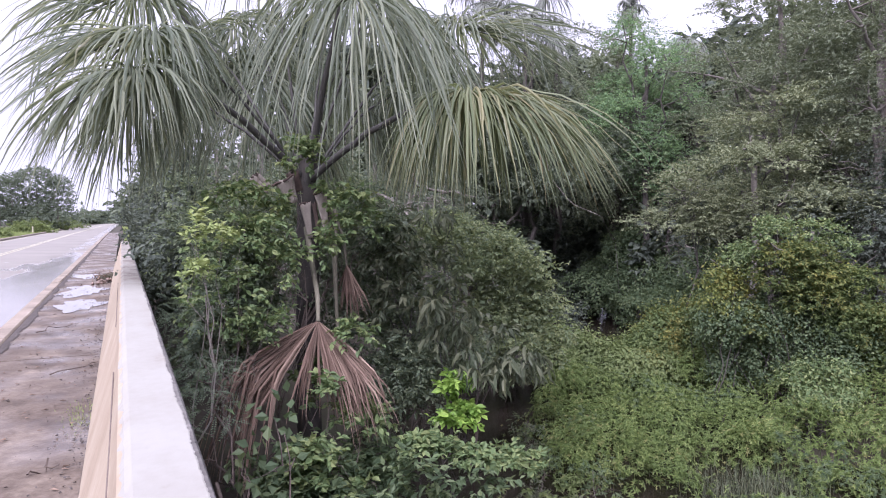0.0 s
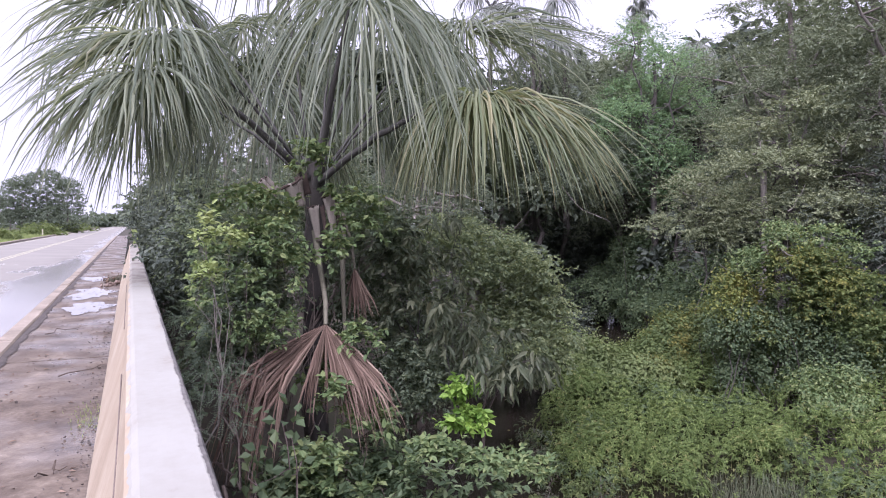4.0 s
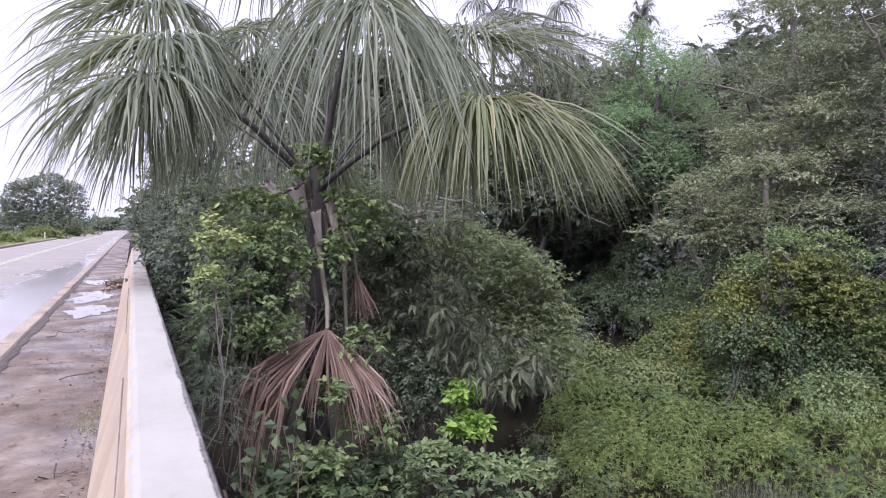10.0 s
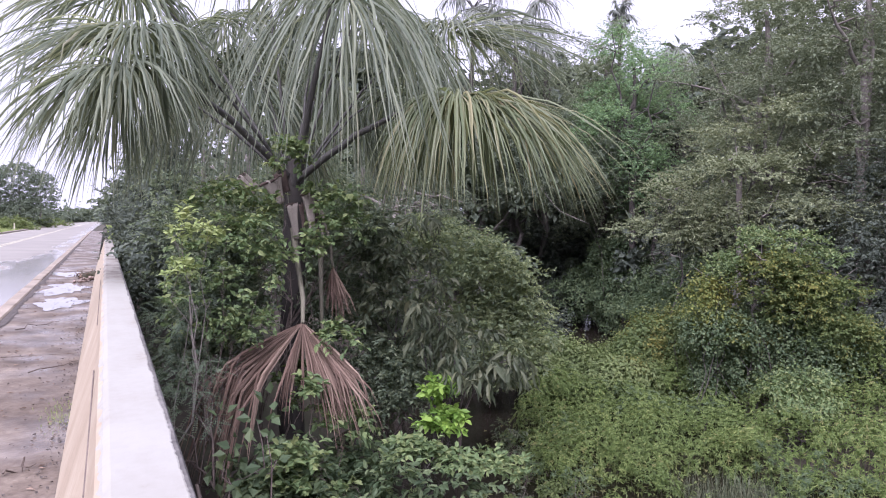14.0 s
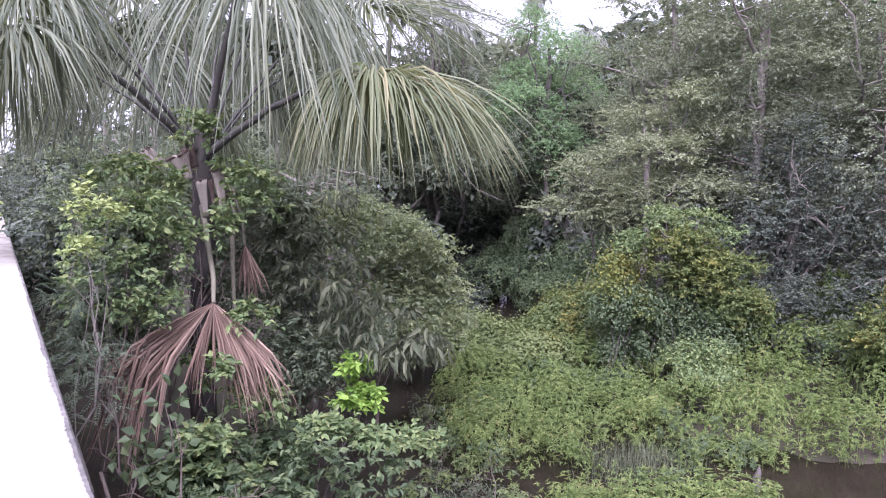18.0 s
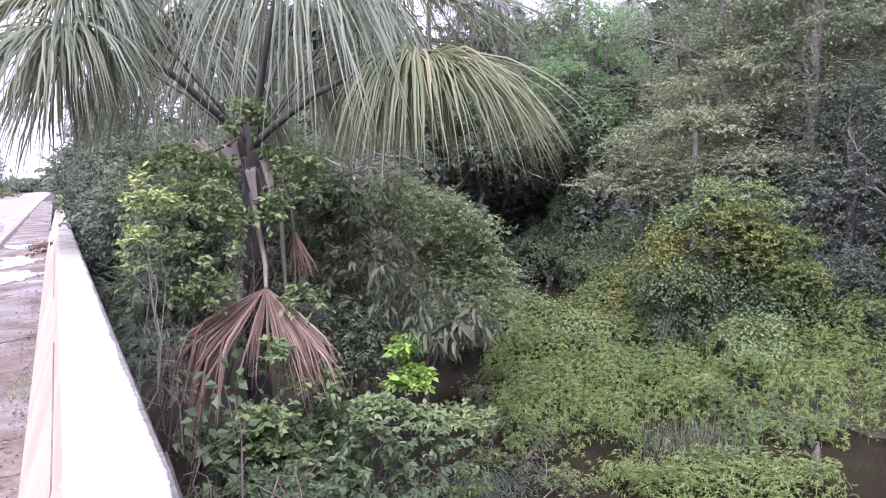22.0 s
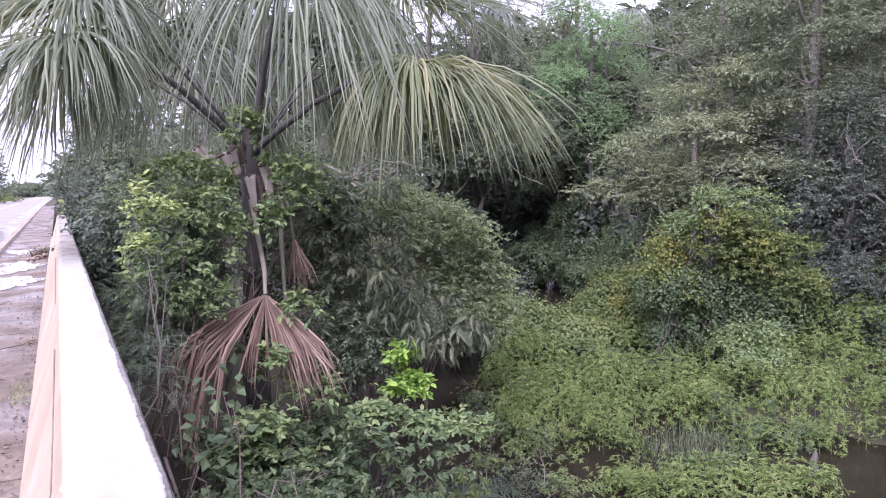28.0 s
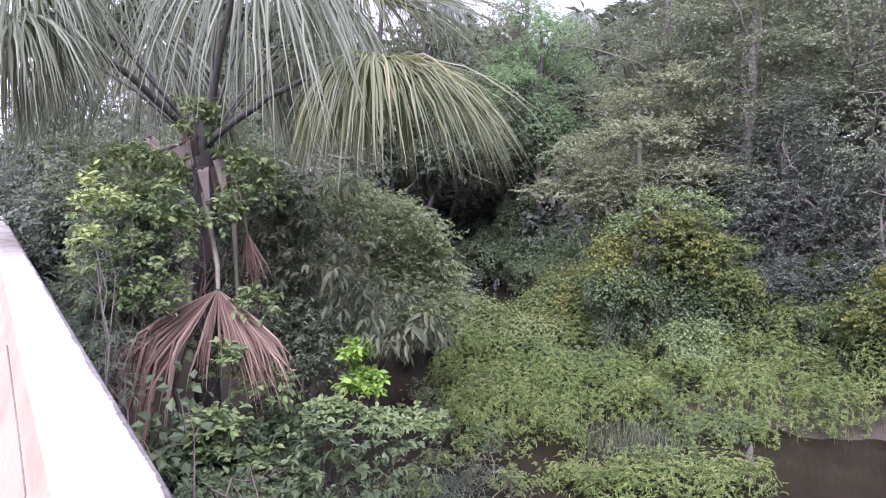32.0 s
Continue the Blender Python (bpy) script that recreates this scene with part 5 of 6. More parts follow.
# sparse weeds and dead twigs standing in the shallows
for k, (x, y, h) in enumerate(((6.35, 9.6, 0.75), (6.6, 10.4, 0.9), (6.3, 8.7, 0.6), (6.7, 8.6, 0.8), (5.9, 8.1, 0.45), (6.4, 7.7, 0.4), (7.0, 11.2, 0.8), (5.75, 9.0, 0.4), (6.1, 7.3, 0.4))):
    woody("water_weed", "sparse thin-stemmed weed standing in the shallow water", "weed", (x, y, -3.1), [(x, y, -3.0 + h * 0.75, 0.3, 0.3, 0.16), (x + 0.15, y - 0.1, -3.0 + h * 0.45, 0.32, 0.3, 0.14)],
          ("curtain", "lance", "vine_pale")[k % 3], 700 + k, 0.008, "twig", n=22, size=(0.1, 0.22), per=2, leaves_per=5, ll=0.085, lw=0.032, droop=0.15, limbs=6, group="weeds in the shallows")
for k, (a, b) in enumerate((((6.3, 7.9, -3.1), (6.9, 8.9, -2.5)), ((5.6, 8.6, -3.1), (6.2, 9.3, -2.75)), ((5.4, 7.4, -3.1), (6.1, 7.5, -2.8)))):
    st = thing("dead_stick", a, "thin grey dead stick leaning out of the water", "stick", "sticks in the water")
    rg = np.random.default_rng(760 + k)
    e = np.array(a) * 0.5 + np.array(b) * 0.5
    v, q = join([tube(bend(a, b, 0.03, 8, rg, 0.02), np.linspace(0.012, 0.004, 8), 5), tube(bend(e, e + rg.normal(0, 0.2, 3) + UP * 0.15, 0, 5, rg, 0.02), np.linspace(0.006, 0.003, 5), 4)])
    piece("stem", mesh_of("stem", v, q, M["bark"], True), st)
stump = thing("stump", (10.35, 6.25, -3.05), "grey broken stump at the edge of the water", "stump")
v, q = tube(bend((10.35, 6.25, -3.3), (10.5, 6.3, -2.62), 0, 8, rng, 0.02), np.array((0.08, 0.08, 0.075, 0.07, 0.07, 0.06, 0.045, 0.012)), 9)
piece("trunk", mesh_of("trunk", v, q, M["dark_bark"], True), stump)

# creepers over old shrubs behind the marsh
leaf_mat_over("creeper_mound", "rounded mound of pale green creepers behind the marsh", "creepers", [(9.63, 14.29, -1.99, 0.95, 0.9, 0.95), (10.24, 13.84, -2.09, 1.0, 0.9, 0.85), (10.78, 13.09, -2.33, 0.95, 0.9, 0.7), (11.51, 13.04, -2.22, 0.9, 0.9, 0.7)], "vine_pale", 201, 5000, 0.08, 0.058)
leaf_mat_over("creeper_mound", "mound of yellowish green creepers at the foot of a bush", "creepers", [(12.57, 13.31, -1.71, 0.8, 0.8, 0.95), (13.16, 12.76, -1.59, 0.85, 0.8, 1.05), (12.01, 13.19, -2.04, 0.8, 0.8, 0.7)], "olive", 213, 3600, 0.075, 0.052)
leaf_mat_over("creeper_mound", "fresh green creepers spilling from a bush into the marsh", "creepers", [(12.3, 8.9, -2.0, 0.5, 0.5, 0.3), (12.65, 8.5, -1.9, 0.45, 0.4, 0.32), (12.5, 9.3, -1.75, 0.4, 0.45, 0.35), (12.9, 8.9, -1.55, 0.35, 0.35, 0.3)], "vine", 214, 800, 0.075, 0.04, gap=-0.7, shell=0.35)
leaf_mat_over("creeper_slope", "shaded slope covered with green creepers below the forest", "creepers", [(19.30, 24.69, -1.63, 1.6, 1.7, 1.05), (20.62, 24.97, -1.18, 1.9, 1.9, 1.2), (20.51, 22.81, -1.24, 2.0, 1.9, 1.35), (20.60, 20.93, -1.25, 2.0, 1.9, 1.5), (20.08, 19.18, -1.15, 2.0, 1.9, 1.6), (19.03, 17.22, -1.06, 1.9, 1.8, 1.6), (18.94, 18.95, -1.77, 1.7, 1.6, 1.0), (19.51, 21.18, -1.92, 1.5, 1.5, 0.7), (17.82, 16.46, -1.87, 1.7, 1.6, 1.0), (19.9, 23.9, 0.0, 0.9, 0.9, 0.9), (20.7, 23.2, 0.35, 1.1, 1.0, 1.0), (21.4, 22.4, 0.1, 1.2, 1.1, 1.0), (21.9, 21.7, -0.3, 1.2, 1.1, 1.0), (20.3, 25.2, -2.55, 1.3, 1.0, 0.55), (21.0, 24.2, -2.5, 1.3, 1.0, 0.6), (19.6, 22.6, -2.75, 0.9, 0.8, 0.4)], "curtain", 202, 12500, 0.1, 0.074)
leaf_mat_over("creeper_curtain", "dark green creepers hanging over the hollow under a bush", "creepers", [(12.42, 11.31, -1.03, 0.75, 0.7, 0.7), (13.00, 10.81, -1.01, 0.8, 0.7, 0.75), (13.55, 10.33, -0.78, 0.7, 0.6, 0.6), (12.71, 11.39, -1.81, 0.8, 0.5, 0.6), (13.26, 10.78, -1.73, 0.8, 0.5, 0.65), (13.76, 10.18, -1.59, 0.7, 0.5, 0.65), (14.05, 9.48, -1.35, 0.8, 0.6, 0.8)], "curtain", 203, 4200, 0.068, 0.05, gap=-0.6, shell=0.3)
woody("shrub", "shaded dark green shrubs above the creeper slope", "shrub", (21.0, 22.6, -2.0), [(20.4, 24.2, 0.5, 1.2, 1.0, 1.1), (21.4, 22.5, 0.7, 1.4, 1.1, 1.2), (22.2, 20.6, 0.8, 1.4, 1.2, 1.2)], "curtain", 209, 0.04, n=420, size=(0.2, 0.45), per=4, leaves_per=9, ll=0.09, lw=0.05, shell=0.4, inner=600, lumps=4)
# the shade at the creek's far end is put into the leaf colour
woody("shrub", "shrubs closing the far end of the creek, leaf colour darkened for shade", "shrub", (17.0, 26.0, -2.6), [(15.5, 22.2, -2.4, 1.1, 0.9, 0.8), (15.0, 24.4, -2.2, 1.5, 1.0, 0.9), (17.0, 26.0, -2.1, 1.6, 1.0, 1.0), (18.8, 27.4, -2.0, 1.5, 1.0, 1.1)], "shade_dark", 210, 0.04, n=260, size=(0.2, 0.45), per=4, leaves_per=8, ll=0.11, lw=0.06, shell=0.4, inner=500, lumps=3)
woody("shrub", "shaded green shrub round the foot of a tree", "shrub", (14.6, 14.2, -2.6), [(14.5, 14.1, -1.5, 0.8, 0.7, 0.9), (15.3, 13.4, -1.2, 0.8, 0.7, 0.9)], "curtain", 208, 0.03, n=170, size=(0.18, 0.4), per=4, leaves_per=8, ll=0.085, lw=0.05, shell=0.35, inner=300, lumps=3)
# faces open sky; its shade is only in the leaf colour
woody("shrub", "shrub standing behind the marsh plants, leaf colour darkened for shade", "shrub", (16.2, 8.2, -2.6), [(15.6, 8.6, -1.2, 0.9, 0.8, 1.2), (16.4, 7.5, -1.1, 0.9, 0.8, 1.3), (17.0, 6.5, -1.2, 0.9, 0.8, 1.2)], "shade_dark", 211, 0.035, n=330, size=(0.18, 0.4), per=4, leaves_per=9, ll=0.075, lw=0.04, shell=0.35, inner=600, lumps=3)
woody("yellowing_bush", "tall bush with yellow and green leaves behind the marsh", "bush", (13.6, 11.2, -2.8), [(12.7, 11.4, -0.25, 0.9, 0.8, 0.7), (13.4, 10.5, 0.45, 1.1, 0.9, 0.85), (14.0, 9.7, 0.05, 1.0, 0.8, 0.8), (13.0, 10.95, -0.75, 1.0, 0.8, 0.55), (14.1, 9.5, -0.75, 1.0, 0.8, 0.6)],
      "olive", 204, 0.04, n=900, size=(0.15, 0.36), per=4, leaves_per=10, ll=0.075, lw=0.04, shell=0.3, inner=1200, twig_bare=2, lumps=4, gap=-0.5)
woody("yellowing_bush", "bush with yellow leaves and dry brown twigs by the water", "bush", (15.3, 5.7, -2.9), [(15.0, 6.4, -0.75, 0.8, 0.8, 0.7), (15.6, 5.5, -0.3, 1.0, 0.9, 0.9), (16.1, 4.7, -0.6, 1.0, 0.9, 0.9), (15.5, 5.4, -1.5, 1.1, 0.9, 0.8)],
      "olive", 205, 0.035, n=560, size=(0.15, 0.36), per=4, leaves_per=10, ll=0.075, lw=0.04, shell=0.35, inner=800, twig_bare=4, lumps=5, gap=-0.3)

woody("sapling", "green leafy sapling rising out of the yellowing bush", "sapling", (13.7, 10.4, -2.7), [(13.3, 10.7, 1.35, 0.5, 0.4, 0.35), (13.8, 10.0, 1.25, 0.5, 0.4, 0.35), (14.2, 9.4, 0.9, 0.45, 0.4, 0.3), (12.9, 11.2, 0.75, 0.4, 0.4, 0.3)],
      "vine", 212, 0.03, n=120, size=(0.14, 0.34), per=4, leaves_per=8, ll=0.085, lw=0.045, shell=0.6, limbs=8, flat=0.4, twig_bare=3)
leaf_mat_over("yellow_creeper", "yellow leafed creeper spread over the top of a bush", "creepers", [(12.5, 11.2, 0.1, 0.7, 0.5, 0.5), (12.3, 11.2, -0.4, 0.6, 0.5, 0.5), (13.9, 9.5, 0.3, 0.7, 0.5, 0.45), (13.2, 10.4, 0.9, 0.7, 0.5, 0.3)], "yellow", 206, 420, 0.075, 0.045, gap=-0.1, shell=0.5)
leaf_mat_over("yellow_creeper", "yellow leafed creeper on a bush by the water", "creepers", [(14.9, 6.1, -0.15, 0.7, 0.6, 0.45), (15.5, 5.2, 0.2, 0.7, 0.6, 0.4)], "yellow", 207, 380, 0.085, 0.045, gap=-0.1, shell=0.5)

# ---- the forest across the river ----
# x, y, crown bottom, crown top, radius, leaf, seed, bark, layered
ROADSIDE_STAND = [
    (8.0, 19.0, -1.0, 4.2, 2.4, "deep", 26, "bark", False), (5.5, 15.5, -0.8, 3.6, 2.2, "deep", 27, "bark", False), (3.2, 17.0, -0.6, 4.4, 2.2, "deep", 28, "bark", False),
    (5.5, 25.0, -0.5, 6.0, 3.0, "deep", 35, "bark", False), (2.8, 23.0, -0.3, 4.6, 2.0, "deep", 36, "bark", False), (2.6, 29.0, -0.3, 4.8, 2.2, "deep", 44, "bark", False),
    (3.0, 36.0, -0.3, 5.0, 2.5, "deep", 45, "bark", False), (3.2, 46.0, -0.3, 4.8, 2.5, "deep", 55, "bark", False), (3.6, 58.0, -0.3, 5.0, 2.7, "deep", 56, "bark", False),
    (4.2, 74.0, -0.3, 5.2, 2.8, "deep", 57, "bark", False), (5.2, 98.0, -0.3, 5.5, 3.0, "deep", 58, "bark", False),
]
NEAR_STAND = [
    (16.5, 13.2, 0.6, 5.0, 2.6, "spray", 1, "dark_bark", True), (14.8, 14.6, 0.9, 3.0, 1.7, "spray", 2, "dark_bark", True), (17.2, 7.2, -1.6, 2.8, 1.8, "shade_dark", 22, "bark", False),
    (18.2, 4.2, -1.6, 4.0, 1.9, "forest", 23, "bark", False), (15.8, 11.6, -1.4, 1.8, 1.6, "shade_dark", 37, "bark", False), (17.2, 9.8, -1.6, 3.6, 1.9, "shade_dark", 21, "bark", False),
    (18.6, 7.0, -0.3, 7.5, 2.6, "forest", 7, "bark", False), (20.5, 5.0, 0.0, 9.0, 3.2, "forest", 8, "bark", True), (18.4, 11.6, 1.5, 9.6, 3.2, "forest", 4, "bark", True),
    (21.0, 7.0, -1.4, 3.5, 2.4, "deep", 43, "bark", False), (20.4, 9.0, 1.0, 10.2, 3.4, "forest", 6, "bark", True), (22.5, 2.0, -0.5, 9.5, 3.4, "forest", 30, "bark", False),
    (21.5, 11.5, -1.2, 3.5, 2.4, "shade_dark", 42, "bark", False),
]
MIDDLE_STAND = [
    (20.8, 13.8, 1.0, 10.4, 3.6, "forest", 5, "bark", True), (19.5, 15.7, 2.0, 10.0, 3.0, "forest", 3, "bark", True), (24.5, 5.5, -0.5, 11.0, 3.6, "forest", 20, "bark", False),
    (10.5, 24.0, -0.8, 5.5, 2.5, "deep", 17, "bark", False), (21.0, 15.8, -1.2, 3.5, 2.4, "shade_dark", 41, "bark", False), (20.2, 18.6, -1.0, 3.6, 2.2, "shade_dark", 24, "bark", False),
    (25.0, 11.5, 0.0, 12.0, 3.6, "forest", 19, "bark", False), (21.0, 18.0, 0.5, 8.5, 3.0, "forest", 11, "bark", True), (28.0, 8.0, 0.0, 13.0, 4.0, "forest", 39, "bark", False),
    (20.6, 21.6, -1.4, 2.6, 2.0, "shade_dark", 25, "dark_bark", False), (24.5, 17.5, 0.0, 11.0, 3.4, "forest", 18, "bark", False),
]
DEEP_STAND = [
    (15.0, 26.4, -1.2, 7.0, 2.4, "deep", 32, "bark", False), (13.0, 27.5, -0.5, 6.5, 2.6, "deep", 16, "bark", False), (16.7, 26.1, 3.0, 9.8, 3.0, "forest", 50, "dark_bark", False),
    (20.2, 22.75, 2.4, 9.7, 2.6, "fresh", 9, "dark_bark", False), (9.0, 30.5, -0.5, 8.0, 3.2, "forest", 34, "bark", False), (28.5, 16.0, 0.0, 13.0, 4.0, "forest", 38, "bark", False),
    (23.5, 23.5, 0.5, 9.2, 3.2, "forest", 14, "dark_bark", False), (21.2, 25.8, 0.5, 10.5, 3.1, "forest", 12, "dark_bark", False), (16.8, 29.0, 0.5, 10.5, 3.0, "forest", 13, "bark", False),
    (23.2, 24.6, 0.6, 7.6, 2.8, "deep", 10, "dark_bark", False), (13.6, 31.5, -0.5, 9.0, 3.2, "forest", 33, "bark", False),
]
# several back trees are added to block low sky reflected in the creek
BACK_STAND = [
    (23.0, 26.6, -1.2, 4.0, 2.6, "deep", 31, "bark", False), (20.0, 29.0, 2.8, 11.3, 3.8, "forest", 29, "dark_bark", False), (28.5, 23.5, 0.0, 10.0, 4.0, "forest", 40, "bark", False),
    (24.0, 29.0, -1.5, 10.0, 3.4, "forest", 15, "bark", False), (22.3, 30.8, -2.4, 3.4, 2.4, "shade_dark", 49, "bark", False), (25.5, 33.0, -2.2, 6.0, 3.2, "shade_dark", 51, "bark", False),
    (28.0, 31.5, -2.0, 9.0, 3.6, "shade_dark", 52, "bark", False), (24.5, 35.0, -1.2, 9.0, 3.6, "shade_dark", 46, "bark", False), (21.5, 37.0, -1.2, 9.0, 3.6, "shade_dark", 47, "bark", False),
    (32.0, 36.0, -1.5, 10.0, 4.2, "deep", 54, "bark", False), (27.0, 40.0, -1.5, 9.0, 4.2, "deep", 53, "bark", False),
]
LUSH = {1: 1.9, 2: 2.2, 3: 1.05, 4: 1.2, 5: 1.0, 6: 0.9, 7: 1.0, 9: 2.2, 11: 0.8, 12: 1.0, 14: 0.4, 21: 2.0, 22: 1.4, 29: 0.8, 13: 0.6, 50: 0.7, 28: 1.1, 36: 0.8}
SPARSE = {8, 20, 30, 23, 39, 43, 53, 54, 47, 52, 35}
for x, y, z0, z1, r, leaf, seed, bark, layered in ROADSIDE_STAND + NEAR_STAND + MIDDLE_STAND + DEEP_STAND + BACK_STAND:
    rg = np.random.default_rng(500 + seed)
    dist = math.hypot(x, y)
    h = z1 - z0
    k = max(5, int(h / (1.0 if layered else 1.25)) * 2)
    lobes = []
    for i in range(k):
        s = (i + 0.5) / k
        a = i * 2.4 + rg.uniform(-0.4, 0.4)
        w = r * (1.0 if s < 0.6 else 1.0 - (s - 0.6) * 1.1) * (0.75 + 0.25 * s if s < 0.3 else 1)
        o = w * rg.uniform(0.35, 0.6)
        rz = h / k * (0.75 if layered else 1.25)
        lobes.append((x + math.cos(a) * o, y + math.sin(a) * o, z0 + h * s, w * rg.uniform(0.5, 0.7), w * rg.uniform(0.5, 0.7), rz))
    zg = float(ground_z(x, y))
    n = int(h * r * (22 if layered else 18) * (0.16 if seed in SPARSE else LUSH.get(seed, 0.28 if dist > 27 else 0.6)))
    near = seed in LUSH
    # the darkest understorey leaf has deep shade built into its colour
    lab = {"spray": "tall tree with pale layered sprays of small leaves", "forest": "tall grey-green riverside forest tree", "deep": "dark shaded understorey tree by the river", "shade_dark": "understorey tree with leaf colour darkened for deep shade", "fresh": "leafy bright green rounded forest tree"}[leaf]
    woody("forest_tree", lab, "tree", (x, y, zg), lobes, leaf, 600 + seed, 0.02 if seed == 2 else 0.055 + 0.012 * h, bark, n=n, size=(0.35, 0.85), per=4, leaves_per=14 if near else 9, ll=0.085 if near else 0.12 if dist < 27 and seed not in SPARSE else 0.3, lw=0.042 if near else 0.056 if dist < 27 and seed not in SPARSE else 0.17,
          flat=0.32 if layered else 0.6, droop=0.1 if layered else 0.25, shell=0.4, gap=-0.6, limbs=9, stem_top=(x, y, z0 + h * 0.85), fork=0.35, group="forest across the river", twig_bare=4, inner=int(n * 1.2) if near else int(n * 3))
# dense shaded trees that roof and close the dark gap over the creek; the thicket's leaf colour carries the gap's shade
woody("forest_tree", "dark overhanging tree roofing the creek's shaded mouth", "tree", (16.2, 25.6, -2.2), [(15.83, 23.66, 3.03, 1.6, 1.4, 1.1), (16.80, 22.33, 3.45, 1.7, 1.4, 1.3), (16.48, 23.64, 4.91, 2.0, 1.5, 1.6), (18.41, 22.95, 3.77, 1.5, 1.4, 1.6), (15.18, 24.60, 4.00, 1.6, 1.4, 1.6), (19.45, 22.63, 4.73, 1.6, 1.4, 1.4)],
      "deep", 690, 0.12, "dark_bark", n=460, size=(0.35, 0.8), per=4, leaves_per=10, ll=0.13, lw=0.065, shell=0.5, gap=-0.9, limbs=6, stem_top=(16.3, 25.4, 4.5), fork=0.4, group="forest across the river", twig_bare=0, inner=1500, lumps=2)
woody("thicket", "thicket at the back of the creek, leaf colour darkened for the gap's shade", "shrub", (24.5, 33.5, -2.4), [(20.44, 30.21, 0.17, 2.2, 1.4, 2.6), (22.16, 29.61, 0.47, 2.2, 1.4, 2.6), (22.99, 28.33, 0.51, 1.8, 1.4, 2.4), (20.54, 28.80, -1.51, 1.8, 1.2, 1.2), (18.93, 30.58, -0.12, 2.2, 1.4, 2.6)],
      "shade_dark", 691, 0.1, "dark_bark", n=900, size=(0.4, 0.9), per=4, leaves_per=8, ll=0.24, lw=0.14, shell=0.6, gap=-1.2, limbs=8, inner=1200)
# scrub added so the far water does not mirror bright sky
woody("thicket", "low shade-dark scrub added to block sky glare on the far water", "shrub", (27.0, 36.0, -2.6), [(26.58, 36.02, -3.04, 2.4, 1.2, 1.1), (24.84, 36.01, -3.15, 2.2, 1.2, 1.1), (28.88, 35.50, -3.08, 2.6, 1.2, 1.1), (23.12, 35.96, -3.08, 2.2, 1.2, 1.1)],
      "shade_dark", 692, 0.05, "dark_bark", n=420, size=(0.3, 0.6), per=4, leaves_per=8, ll=0.2, lw=0.11, shell=0.6, gap=-1.2, limbs=8, inner=1800)
pole = thing("forest_tree", (15.40, 12.87, -2.6), "straight pale grey trunk rising behind the yellowing bush", "tree")
piece("trunk", mesh_of("trunk", *tube(bend((15.40, 12.87, -2.8), (15.67, 13.30, 3.04), 0, 12, np.random.default_rng(5), 0.05), np.linspace(0.11, 0.08, 12), 9), M["bark"], True), pole)
# a pale liana and two pale trunks before the dark gap
liana = thing("liana", (14.5, 18.2, -2.0), "pale bare liana sagging in front of the dark gap", "liana")
lp = np.array([(12.0, 18.2, 4.6), (12.31, 18.24, 3.0), (12.9, 17.83, 2.1), (13.65, 17.24, 1.69), (15.6, 19.6, 1.5), (18.6, 22.6, 0.6), (19.4, 23.2, -2.4)])
ls = np.linspace(0, 6, 24)
piece("stem", mesh_of("stem", *tube(np.stack([np.interp(ls, range(7), lp[:, i]) for i in range(3)], -1), np.full(24, 0.009), 5), M["bark"], True), liana)
for x, y, dx in ((21.3, 25.0, 0.3), (21.7, 24.8, -0.3)):
    pole = thing("sapling", (x, y, -2.0), "thin pale sapling trunk in the shade", "sapling", "pale saplings")
    piece("trunk", mesh_of("trunk", *tube(bend((x, y, -2.2), (x + dx, y, 3.9), 0, 14, np.random.default_rng(int(x * 10)), 0.1), np.linspace(0.045, 0.016, 14), 6), M["bark"], True), pole)

# distant palms over the forest
rng = np.random.default_rng(77)
for x, y, z, n, reach, wide, droop, lab in ((16.37, 26.1, 10.25, 12, 1.7, 0.9, 3.5, "far fan palm rising above the forest"), (14.91, 27.4, 11.4, 9, 1.8, 0.9, 3.5, "far fan palm rising above the forest"),
                                           (25.2, 25.6, 10.35, 12, 1.5, 0.3, 7.0, "far fan palm with a hanging skirt of grey fronds"), (22.72, 26.69, 11.8, 13, 0.7, 0.28, 2.5, "thin far palm with ragged crown above the forest")):
    zg = float(ground_z(x, y))
    pt = thing("far_palm", (x, y, zg), lab, "palm tree")
    v, q = tube(bend((x, y, zg - 0.3), (x, y, z), 0, 8, rng, 0.06), np.linspace(0.13, 0.09, 8), 8)
    piece("trunk", mesh_of("trunk", v, q, M["dark_bark"], True), pt)
    for i in range(n):
        a = i * 2.4
        up = 0.9 - 1.5 * i / n
        spread = (0.65 + 0.33 * reach) * wide * rng.uniform(0.6, 1.3)
        hub = np.array((x + math.cos(a) * spread, y + math.sin(a) * spread, z + up * (1.3 if wide > 0.5 else 0.25 if droop > 5 else 0.9)))
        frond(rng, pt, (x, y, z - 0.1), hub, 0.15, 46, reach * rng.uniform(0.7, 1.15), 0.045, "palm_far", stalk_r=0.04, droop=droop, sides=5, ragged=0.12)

# ---- along the road, far off ----
far_rng = np.random.default_rng(90)


